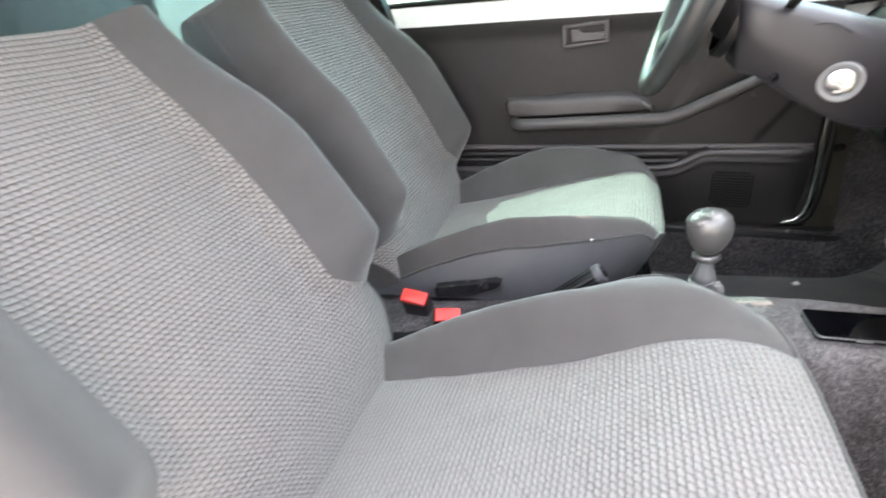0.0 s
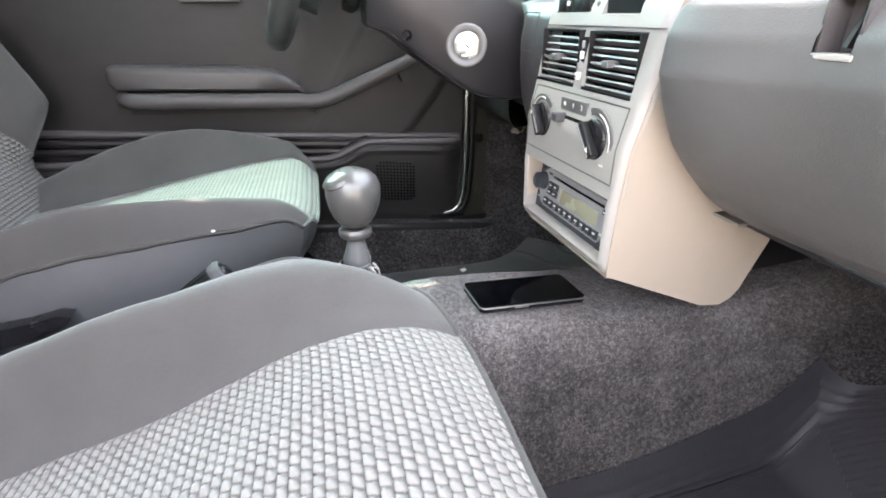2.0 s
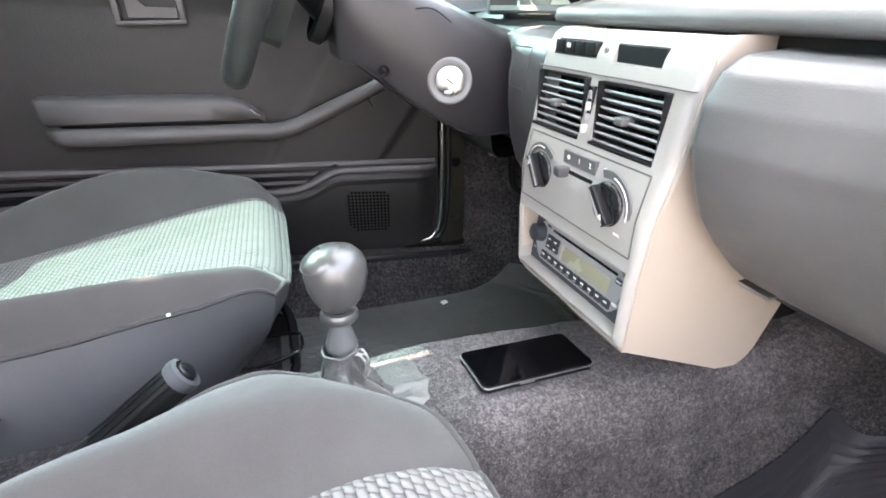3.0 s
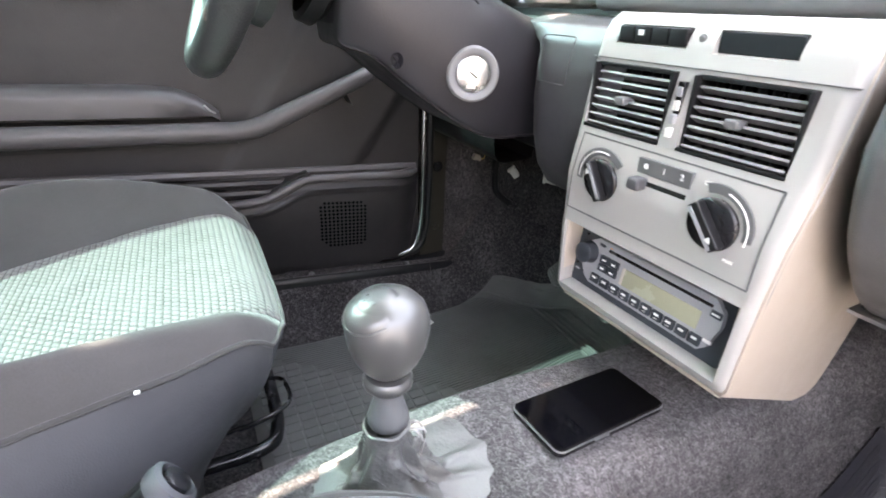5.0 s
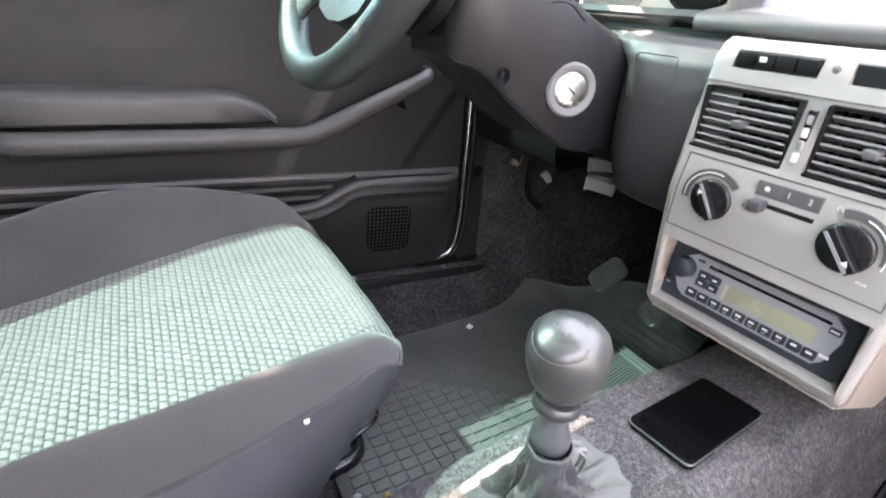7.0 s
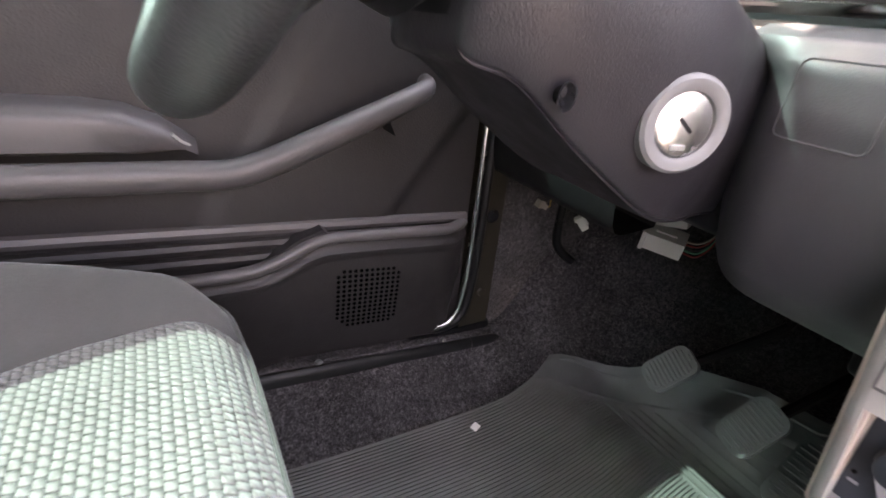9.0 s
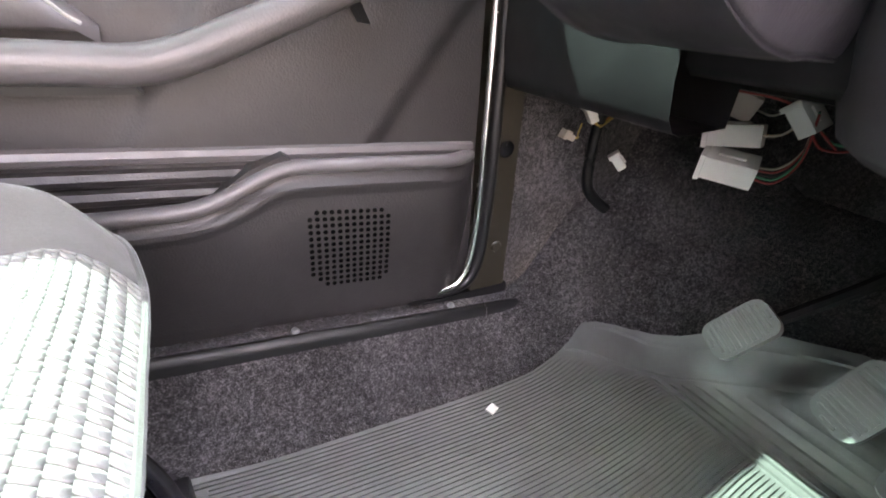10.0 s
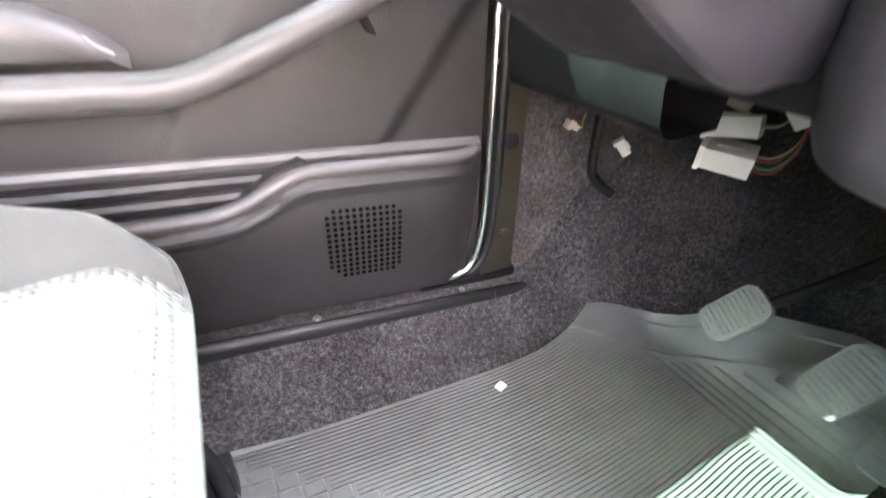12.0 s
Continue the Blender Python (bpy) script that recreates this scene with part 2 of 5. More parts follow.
def leaf_mat(name, a, b):
    n = Nodes(name)
    info = n.t.nodes.new("ShaderNodeNewGeometry")
    c = n.ramp(info.outputs["Random Per Island"], [(0.0, a), (1.0, b)])
    n.join(c, n.bsdf.inputs["Base Color"])
    n.set(Roughness=0.6)
    return n.mat


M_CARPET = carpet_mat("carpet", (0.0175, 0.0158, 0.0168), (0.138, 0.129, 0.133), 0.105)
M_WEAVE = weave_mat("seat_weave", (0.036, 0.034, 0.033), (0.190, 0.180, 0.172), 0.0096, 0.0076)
M_CLOTH = cloth_mat("seat_cloth", (0.064, 0.062, 0.061))
M_PIPING = cloth_mat("piping_cloth", (0.050, 0.049, 0.048))
M_SKIRT = plastic("seat_vinyl", (0.070, 0.071, 0.078), 0.5, 700, 0.3)
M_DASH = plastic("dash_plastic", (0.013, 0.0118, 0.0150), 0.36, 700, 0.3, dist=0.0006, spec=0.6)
# column and knee panel: dash plastic made paler to hold windscreen glare
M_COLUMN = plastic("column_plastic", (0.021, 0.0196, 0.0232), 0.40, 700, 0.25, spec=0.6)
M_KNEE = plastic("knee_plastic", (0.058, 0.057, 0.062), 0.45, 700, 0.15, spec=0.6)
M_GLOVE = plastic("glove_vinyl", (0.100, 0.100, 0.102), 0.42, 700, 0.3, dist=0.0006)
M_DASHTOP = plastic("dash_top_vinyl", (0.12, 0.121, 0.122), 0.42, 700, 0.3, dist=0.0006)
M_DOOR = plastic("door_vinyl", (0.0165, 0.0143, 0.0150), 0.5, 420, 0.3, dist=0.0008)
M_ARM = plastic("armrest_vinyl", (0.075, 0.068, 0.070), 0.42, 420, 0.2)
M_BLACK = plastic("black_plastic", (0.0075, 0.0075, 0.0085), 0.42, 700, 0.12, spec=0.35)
M_GLOSS = plastic("gloss_black", (0.012, 0.012, 0.014), 0.22, 700, 0.04)
M_RUBBER = plastic("rubber", (0.100, 0.102, 0.100), 0.40, 260, 0.15, 0.25, spec=0.75, vary=0.4)
M_SILVER = plastic("silver_grey_plastic", (0.34, 0.332, 0.315), 0.38, 1200, 0.04, 0.04)
M_BEIGE = plastic("beige_plastic", (0.44, 0.38, 0.32), 0.40, 1200, 0.05, 0.04)
M_RADIO = plastic("radio_silver", (0.29, 0.29, 0.30), 0.33, 1200, 0.03, 0.04)
M_PLATE = plastic("radio_plate", (0.030, 0.036, 0.045), 0.4, 900, 0.08)
M_LCD = plastic("lcd", (0.33, 0.33, 0.235), 0.25, 900, 0.0, 0.03)
M_LCDDARK = plastic("lcd_dark", (0.018, 0.022, 0.024), 0.2, 900, 0.0, 0.03, spec=0.25)
# darker than the rubber of the driver's mat
M_MATP = plastic("dark_rubber", (0.030, 0.030, 0.036), 0.50, 260, 0.2, spec=0.3, vary=0.3)
M_KNOB = plastic("grey_knob", (0.125, 0.128, 0.13), 0.30, 900, 0.03, 0.05)
M_SATIN = metal("satin_grey", (0.125, 0.125, 0.122), 0.30, 0.45)
M_RING = plastic("lock_grey", (0.17, 0.172, 0.175), 0.45, 900, 0.0, 0.05)
M_SCALE = plastic("scale_grey", (0.115, 0.117, 0.118), 0.4, 900, 0.0, 0.05)
M_SLAT = plastic("vent_slat", (0.20, 0.195, 0.20), 0.35, 900, 0.0)
M_WHEEL = plastic("wheel_vinyl", (0.036, 0.038, 0.039), 0.36, 520, 0.35, dist=0.0008)
M_HOLE = plastic("hole_black", (0.002, 0.002, 0.002), 0.9, 900, 0.0, spec=0.05)
M_BOOT = plastic("boot_leather", (0.135, 0.136, 0.133), 0.30, 300, 0.4, dist=0.001)
M_WHITE = plastic("white_plastic", (0.72, 0.70, 0.66), 0.45, 900, 0.03, 0.05)
M_MARK = plastic("white_print", (0.80, 0.79, 0.76), 0.5, 900, 0.0, 0.02)
M_RED = plastic("red_plastic", (0.75, 0.035, 0.03), 0.4, 900, 0.03, 0.05)
M_PAINT = plastic("white_paint", (0.80, 0.80, 0.78), 0.25, 900, 0.0, 0.02)
M_HEAD = cloth_mat("headliner", (0.36, 0.355, 0.34))
M_CHROME = metal("bright_metal", (0.75, 0.75, 0.74), 0.25)
M_STEEL = metal("dull_steel", (0.42, 0.42, 0.42), 0.4)
M_OLIVE = plastic("olive_paint", (0.025, 0.021, 0.015), 0.4, 700, 0.05)
M_SCREEN = plastic("phone_glass", (0.002, 0.002, 0.003), 0.08, 900, 0.0, 0.0, spec=0.25)
M_YELLOW = plastic("yellow_plastic", (0.50, 0.34, 0.08), 0.45, 900, 0.0)
M_REDWIRE = plastic("red_wire", (0.34, 0.03, 0.028), 0.4, 900, 0.0)
M_GREEN = plastic("green_wire", (0.05, 0.30, 0.18), 0.4, 900, 0.0)
M_ORANGE = plastic("orange_plastic", (0.65, 0.22, 0.04), 0.4, 900, 0.0)
M_WIND = glass_mat("windscreen_glass", (0.92, 0.96, 0.95))
M_WINDOW = glass_mat("window_glass", (0.43, 0.83, 0.84))
M_GROUND = carpet_mat("ground_grit", (0.14, 0.13, 0.12), (0.36, 0.34, 0.31))
M_LEAF = leaf_mat("leaves", (0.035, 0.085, 0.02), (0.10, 0.17, 0.05))
M_PEDAL = plastic("worn_rubber", (0.13, 0.145, 0.138), 0.4, 400, 0.15)
M_SIDE_BLOCK = plastic("grey_render", (0.25, 0.26, 0.28), 0.8, 60, 0.4, dist=0.01)
M_WALL = plastic("garden_wall", (0.62, 0.60, 0.56), 0.8, 60, 0.4, dist=0.01)

# ---- the car's shell ----
def tunnel_top(x):
    return along([(-1.3, 0.24), (-0.5, 0.25), (-0.35, 0.268), (-0.16, 0.279), (-0.10, 0.278), (0.03, 0.264), (0.30, 0.26), (0.6, 0.33)], x)


def floor_z(x, y):
    a = abs(y)
    z = 0.010
    z += (0.10 - 0.10 * (x - 0.07)) * step(0.555, 0.64, a)                               # up to the sill
    toe = max(0.0, x - 0.27)
    z += toe * 0.85 * step(0.0, 0.12, toe)                         # toe board
    z += 0.05 * step(-0.35, -0.55, x)                              # under the seats
    z += 0.055 * step(0.10, 0.25, x) * step(0.48, 0.60, a)
    t = tunnel_top(x)
    inner, outer = 0.070, (0.165 if y > 0 else 0.175)
    k = 1.0 - step(inner, outer, a)
    crown = t - 0.010 * min(1.0, a / 0.09) ** 2
    z = z + max(0.0, crown - z) * k
    z += 0.10 * (max(0.0, a - 0.560) / 0.095) ** 2.2 * step(0.14, 0.28, x) + 0.10 * (max(0.0, a - 0.46) / 0.195) ** 3 * step(0.30, 0.42, x)
    z += 0.0022 * noise.noise(Vector((x * 14, y * 14, 0))) + 0.0012 * noise.noise(Vector((x * 55, y * 55, 3)))
    return z


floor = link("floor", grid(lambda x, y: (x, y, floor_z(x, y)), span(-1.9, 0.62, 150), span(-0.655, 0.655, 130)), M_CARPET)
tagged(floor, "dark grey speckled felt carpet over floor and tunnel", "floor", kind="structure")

# carpeted kick panel that turns into the bulkhead
def kick(u, z):
    if u < 0.32:
        p = Vector((0.115 + u, 0.658 + 0.004 * math.sin(u * 30), z))
    elif u < 0.52:
        t = (u - 0.32) / 0.2 * math.pi / 2
        p = Vector((0.435 + 0.127 * math.sin(t), 0.531 + 0.127 * math.cos(t), z))
    else:
        p = Vector((0.562, 0.531 - (u - 0.52), z))
    p += Vector((0, 1, 0)) * 0.003 * noise.noise(p * 16)
    return p


bulkhead = link("wall_front", grid(kick, span(0.0, 1.7, 110), span(-0.02, 0.62, 44)), M_CARPET)
tagged(bulkhead, "dark felt carpet on kick panel and bulkhead", "wall", kind="structure")
kick_right = link("wall_kick", box(0.12, 0.60, -0.675, -0.655, 0.0, 0.62, 0.004), M_CARPET)
tagged(kick_right, "dark felt carpet on the passenger kick panel", "wall", kind="structure")

# roof, pillars, rear
roof = link("ceiling", prism([(-2.0, 1.15), (-1.6, 1.235), (-0.8, 1.245), (-0.23, 1.220), (-0.19, 1.200), (-0.18, 1.230), (-0.8, 1.285), (-1.6, 1.265), (-2.0, 1.18)], -0.51, 0.51, "y"), M_HEAD)
tagged(roof, "pale fabric headliner under the roof", "ceiling", kind="structure")
rear = link("wall_rear", box(-1.96, -1.90, -0.70, 0.70, 0.0, 1.12, 0.01), M_DOOR)
tagged(rear, "dark plain rear trim panel", "wall", kind="structure")


def slab(quad, thick, name, mat, label, cat):
    """A flat plate from four corners, thickened along its normal."""
    b = bmesh.new()
    v = [Vector(q) for q in quad]
    nrm = (v[1] - v[0]).cross(v[3] - v[0]).normalized() * thick
    lo, hi = [b.verts.new(p) for p in v], [b.verts.new(p + nrm) for p in v]
    for i in range(4):
        j = (i + 1) % 4
        b.faces.new((lo[i], lo[j], hi[j], hi[i]))
    b.faces.new(lo), b.faces.new(hi)
    ob = link(name, b, mat, smooth=False)
    return tagged(ob, label, cat, kind="structure")


for sy in (1, -1):
    slab([(-1.9, sy * 0.66, 0.1), (-1.08, sy * 0.66, 0.1), (-1.08, sy * 0.66, 0.78), (-1.9, sy * 0.66, 0.80)], 0.03 * sy, "wall_quarter", M_DOOR, "dark rear side trim panel", "wall")
    slab([(-1.14, sy * 0.665, 0.74), (-1.00, sy * 0.665, 0.74), (-1.045, sy * 0.505, 1.235), (-1.17, sy * 0.505, 1.235)], 0.03 * sy, "pillar_b", M_DOOR, "dark trimmed door pillar", "pillar")
    slab([(0.54, sy * 0.66, 0.64), (0.64, sy * 0.66, 0.68), (-0.17, sy * 0.505, 1.215), (-0.24, sy * 0.505, 1.185)], 0.03 * sy, "pillar_screen", M_DOOR, "dark trimmed windscreen pillar", "pillar")
    slab([(0.05, sy * 0.705, -0.10), (0.90, sy * 0.705, -0.10), (0.90, sy * 0.705, 0.70), (0.05, sy * 0.705, 0.72)], 0.02 * sy, "wall_wing", M_PAINT, "white painted front wing", "wall")
    slab([(0.06, sy * 0.650, 0.655), (0.66, sy * 0.650, 0.655), (0.66, sy * 0.706, 0.69), (0.06, sy * 0.706, 0.705)], 0.012 * sy, "trim_corner", M_DASH, "dark trim beside the dash", "trim")
    slab([(-1.9, sy * 0.522, 1.230), (-0.19, sy * 0.522, 1.205), (-0.19, sy * 0.505, 1.230), (-1.9, sy * 0.505, 1.255)], 0.03 * sy, "roof_rail", M_HEAD, "pale roof rail above the doors", "trim")

for k, sy in enumerate((1, -1)):
    quarter = link("window_%d" % (k + 2), grid(lambda x, v: (x, sy * (0.676 - 0.160 * v), 0.79 + v * 0.435), span(-1.9, -1.09, 6), span(0, 1, 4)), M_WINDOW)
    tagged(quarter, "green-tinted rear side window", "window", kind="structure")
windscreen = link("window_1", grid(lambda u, v: (0.62 - 0.80 * v - 0.03 * u * u, u * (0.66 - 0.155 * v), 0.69 + 0.51 * v), span(-1, 1, 10), span(0, 1, 6)), M_WIND)
tagged(windscreen, "green-tinted curved windscreen glass", "window", kind="structure")
front_cowl = link("wall_cowl", box(0.60, 0.80, -0.705, 0.705, -0.10, 0.69, 0.02), M_BLACK)
tagged(front_cowl, "dark cowl panel below the windscreen", "wall", kind="structure")

# unseen blocks, added to stop a wedge of sun on the knee panel
for sy in (1, -1):
    sun_block = link("trim_sun_block", box(-0.44, -0.17, min(sy * 0.498, sy * 0.550), max(sy * 0.498, sy * 0.550), 1.190, 1.262, 0.012, 2), M_HEAD)
    tagged(sun_block, "unseen pale block that stops sun past the roof corner", "trim", kind="structure")

# ---- outdoors ----
ground = link("ground", grid(lambda x, y: (x, y, -0.42 + 0.01 * noise.noise(Vector((x, y, 0)))), [-400, -60, -20] + span(-10, 10, 20) + [20, 60, 400], [-400, -60, -20] + span(-10, 10, 20) + [20, 60, 400]), M_GROUND)
tagged(ground, "sunlit light grey gritty ground outside the car", "ground", kind="structure")


def hedge(x0, x1, y0, y1, z1, count, seed):
    rnd = random.Random(seed)
    b = bmesh.new()
    for _ in range(count):
        x = rnd.uniform(x0, x1)
        top = z1 * (0.75 + 0.25 * math.sin(x * 1.7) * math.sin(x * 0.6 + 1))
        c = Vector((x, rnd.uniform(y0, y1), -0.42 + top * rnd.random() ** 0.7))
        s = rnd.uniform(0.05, 0.13)
        r = Euler((rnd.uniform(0, 6), rnd.uniform(0, 6), rnd.uniform(0, 6))).to_matrix()
        vs = [b.verts.new(c + r @ Vector(p) * s) for p in ((-1, 0, 0), (0, -0.45, 0.1), (1.1, 0, -0.1), (0, 0.45, 0.1))]
        b.faces.new(vs)
    return b


h1 = link("hedge", hedge(-9, 7, 5.0, 6.4, 1.6, 6000, 5), M_LEAF, smooth=False)
tagged(h1, "sunlit green hedge beyond the driver's window", "hedge", kind="stuff")
garden = link("backdrop", box(-14, 14, 7.0, 7.3, -0.42, 2.4, 0.02), M_WALL)
tagged(garden, "pale sunlit wall beyond the hedge", "wall", kind="structure")

# unseen; added so sunlight bounces up through the windscreen onto the headliner
bonnet = link("wall_bonnet", skins([[(0.72 + 1.05 * u, y * (1 - 0.10 * u), 0.655 - 0.10 * u * u - 0.05 * (y / 0.7) ** 2) for y in span(-0.70, 0.70, 12)] for u in span(0, 1, 8)]), M_PAINT)
tagged(bonnet, "unseen white painted bonnet that throws sunlight into the windscreen", "bonnet", kind="structure")

# unseen wall, added to hold back sky light on the passenger side
side_block = link("wall_side_block", box(-9, 9, -2.75, -2.5, -0.42, 1.65, 0.02), M_SIDE_BLOCK)
tagged(side_block, "unseen plain grey wall that cuts light from the passenger side", "wall", kind="structure")

# solid black box, added to stop light leaking in behind the dash
core = link("wall_dash_core", box(0.222, 0.565, -0.70, 0.70, 0.440, 0.635, 0.005), M_BLACK)
tagged(core, "unseen dark box behind the dashboard panels that stops light leaks", "wall", kind="structure")

# ---- driver's door ----
door = thing("door_1", "closed driver's door with dark grained vinyl trim", "door", (-0.45, 0.66, 0.12), kind="structure")
DO = Matrix.Translation((0.45, -0.66, -0.12))


def dpart(name, bm, mat, parent=None, label="", **k):
    bm.transform(DO)
    return part(name, bm, mat, parent or door, label, **k)


def belt(x):
    return 0.700 - 0.090 * (x + 0.30)


def line_between(x, z, p, q):
    """Which side of the line p-q a point of the door lies on, in metres."""
    dx, dz = q[0] - p[0], q[1] - p[1]
    return ((x - p[0]) * dz - (z - p[1]) * dx) / math.hypot(dx, dz)


def panel_y(x, z):
    y = 0.656
    k = step(-0.004, 0.004, line_between(x, z, (-0.318, 0.388), (-0.199, 0.571)))
    k *= step(0.004, -0.004, line_between(x, z, (-0.080, 0.363), (0.001, 0.470)))
    y -= 0.007 * k
    y -= 0.010 * step(0.05, 0.0, abs(z - belt(x) + 0.0))             # swells under the window
    y += 0.001 * noise.noise(Vector((x * 9, z * 9, 1)))
    return y


zs = span(0.0, 1.0, 60)
dpart("trim_panel", grid(lambda x, v: (x, panel_y(x, 0.12 + v * (belt(x) - 0.12)), 0.12 + v * (belt(x) - 0.12)), span(-1.08, 0.055, 120), zs), M_DOOR)
dpart("inner_frame", box(-1.08, 0.06, 0.672, 0.70, 0.10, 0.70, 0.004), M_BLACK)
# belt: painted ledge and rubber seal
rail = [(x, belt(x)) for x in span(-1.08, 0.05, 12)]
b = skins([[(x, 0.646, z) for x, z in rail], [(x, 0.647, z + 0.006) for x, z in rail], [(x, 0.665, z + 0.040) for x, z in rail], [(x, 0.672, z + 0.050) for x, z in rail], [(x, 0.70, z + 0.052) for x, z in rail], [(x, 0.70, z) for x, z in rail]])
dpart("window_ledge", b, M_PAINT, label="white painted window ledge")
dpart("window_seal", tube([(x, 0.676, z + 0.058) for x, z in rail], 0.009, 8), M_BLACK, label="black rubber window seal")
dpart("window_pane", grid(lambda x, v: (x if x < -0.25 else x + (-0.25 - x) * v, 0.680 - 0.160 * v, belt(x) + 0.05 + v * (1.20 - belt(x) - 0.05)), span(-1.08, 0.30, 10), span(0, 1, 6)), M_WINDOW, label="green-tinted side glass")

# ribs above the pocket
for k, dz in enumerate((0.0, -0.020, -0.038)):
    pts = [(x, 0.650 - 0.002 * k, 0.352 + dz * 1.0 - 0.068 * (x + 0.10)) for x in span(-1.05, 0.045 if k == 0 else -0.03, 24)]
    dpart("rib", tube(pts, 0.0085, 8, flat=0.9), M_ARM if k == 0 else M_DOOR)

# pocket: a panel with a rolled lip that steps up towards the front
def lip_z(x):
    return along([(-1.05, 0.350), (-0.60, 0.330), (-0.34, 0.316), (-0.29, 0.315), (-0.265, 0.319), (-0.235, 0.331), (-0.205, 0.345), (-0.185, 0.349), (-0.10, 0.344), (0.03, 0.334)], x)


def lip(x):
    return sum(lip_z(x + d) for d in (-0.012, -0.006, 0, 0.006, 0.012)) / 5


def foot_z(x):
    return 0.138 - 0.115 * (x + 0.02)


def pocket_y(x, z):
    y = 0.618 + 0.030 * step(0.30, 0.14, z) * 0.6
    y += 0.034 * (max(0.0, x + 0.020) / 0.070) ** 2.4
    d = lip(x) - z
    y -= 0.0035 * step(0.030, 0.024, d) * step(0.012, 0.018, d)
    y += 0.003 * step(0.020, 0.012, d)
    return y


dpart("map_pocket", grid(lambda x, v: (x, pocket_y(x, foot_z(x) + v * (lip(x) - foot_z(x))), foot_z(x) + v * (lip(x) - foot_z(x))), span(-1.0, 0.050, 160), span(0, 1, 40)), M_DOOR, label="dark plastic map pocket with speaker holes")
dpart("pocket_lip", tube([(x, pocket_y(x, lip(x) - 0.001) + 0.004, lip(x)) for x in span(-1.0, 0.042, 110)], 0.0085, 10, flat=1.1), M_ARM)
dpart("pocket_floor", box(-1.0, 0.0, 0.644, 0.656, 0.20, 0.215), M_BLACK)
wedge = [(-0.275, 0.317), (-0.225, 0.350), (-0.190, 0.362), (-0.182, 0.355), (-0.205, 0.340), (-0.245, 0.318)]
dpart("pocket_gusset", prism(wedge, 0.625, 0.650, "y", 0.003), M_DOOR)
holes = bmesh.new()
for i in range(12):
    for j in range(13):
        if (i, j) in ((0, 0), (11, 0), (0, 12), (11, 12), (0, 1), (1, 0)):
            continue
        x, z = -0.172 + i * 0.0083, 0.195 + j * 0.0082 + (0.005 - 0.0009 * i)
        y = pocket_y(x, z)
        turned([(0.0, 0.0010), (0.0024, 0.0010), (0.0030, -0.0006)], 8, Matrix.Translation((x, y - 0.0003, z)) @ Matrix.Rotation(math.pi / 2, 4, "X"), holes)
dpart("speaker_grille", holes, M_HOLE, label="grid of small dark speaker holes")

# armrest pad and pull bar
def arm_section(x, zt, zb, yo):
    """Points of the pad's cross section at x."""
    return [(x, 0.655, zt), (x, yo + 0.012, zt - 0.001), (x, yo + 0.003, zt - 0.006), (x, yo, zt - 0.015), (x, yo + 0.002, zb + 0.004), (x, yo + 0.008, zb), (x, 0.655, zb)]


secs = []
for x, zt, zb, yo in ((-0.712, 0.528, 0.524, 0.650), (-0.700, 0.536, 0.500, 0.615), (-0.69, 0.5365, 0.489, 0.606), (-0.60, 0.533, 0.486, 0.603), (-0.50, 0.529, 0.482, 0.602), (-0.42, 0.525, 0.479, 0.603), (-0.385, 0.520, 0.477, 0.606), (-0.355, 0.507, 0.476, 0.612), (-0.335, 0.491, 0.475, 0.624), (-0.322, 0.479, 0.474, 0.645)):
    secs.append(arm_section(x, zt, zb, yo))
b = skins(secs)
dpart("armrest", b, M_ARM, label="grey vinyl armrest pad", angle=50)
b = tube(curve_points([(-0.345, 0.606, 0.4975), (-0.338, 0.615, 0.488), (-0.330, 0.622, 0.4815)], 4), 0.0015, 6)
dpart("worn_edge", b, M_SILVER, label="pale worn armrest corner")
bar = curve_points([(-0.69, 0.640, 0.470), (-0.672, 0.614, 0.468), (-0.64, 0.606, 0.4665), (-0.55, 0.602, 0.4635), (-0.45, 0.601, 0.459), (-0.35, 0.601, 0.455), (-0.30, 0.601, 0.453), (-0.26, 0.602, 0.461), (-0.20, 0.603, 0.484), (-0.13, 0.605, 0.512), (-0.075, 0.608, 0.535), (-0.055, 0.618, 0.543), (-0.048, 0.640, 0.545)], 6)
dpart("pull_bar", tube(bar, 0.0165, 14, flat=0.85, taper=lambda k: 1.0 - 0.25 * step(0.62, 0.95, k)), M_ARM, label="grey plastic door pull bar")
dpart("pull_foot", prism([(-0.115, 0.515), (-0.088, 0.526), (-0.085, 0.49), (-0.10, 0.485)], 0.606, 0.652, "y", 0.004), M_DOOR)
# black strip paints the shade under armrest and pull bar
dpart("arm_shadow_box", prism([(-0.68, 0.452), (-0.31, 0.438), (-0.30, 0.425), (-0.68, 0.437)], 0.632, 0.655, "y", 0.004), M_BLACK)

# inner door handle in its frame
hb = bmesh.new()
x0, x1, z0, z1 = -0.540, -0.428, 0.650, 0.702
for a, c, e, f in ((x0, x1, z0, z0 + 0.007), (x0, x1, z1 - 0.007, z1), (x0, x0 + 0.009, z0 + 0.006, z1 - 0.006), (x1 - 0.009, x1, z0 + 0.006, z1 - 0.006)):
    box(a, c, 0.632, 0.662, e, f, 0.002, 2, hb)
handle_frame = dpart("handle_frame", hb, M_ARM, label="grey plastic handle frame")
dpart("handle_cup", box(x0 + 0.008, x1 - 0.008, 0.650, 0.6535, z0 + 0.006, z1 - 0.006), M_BLACK, handle_frame)
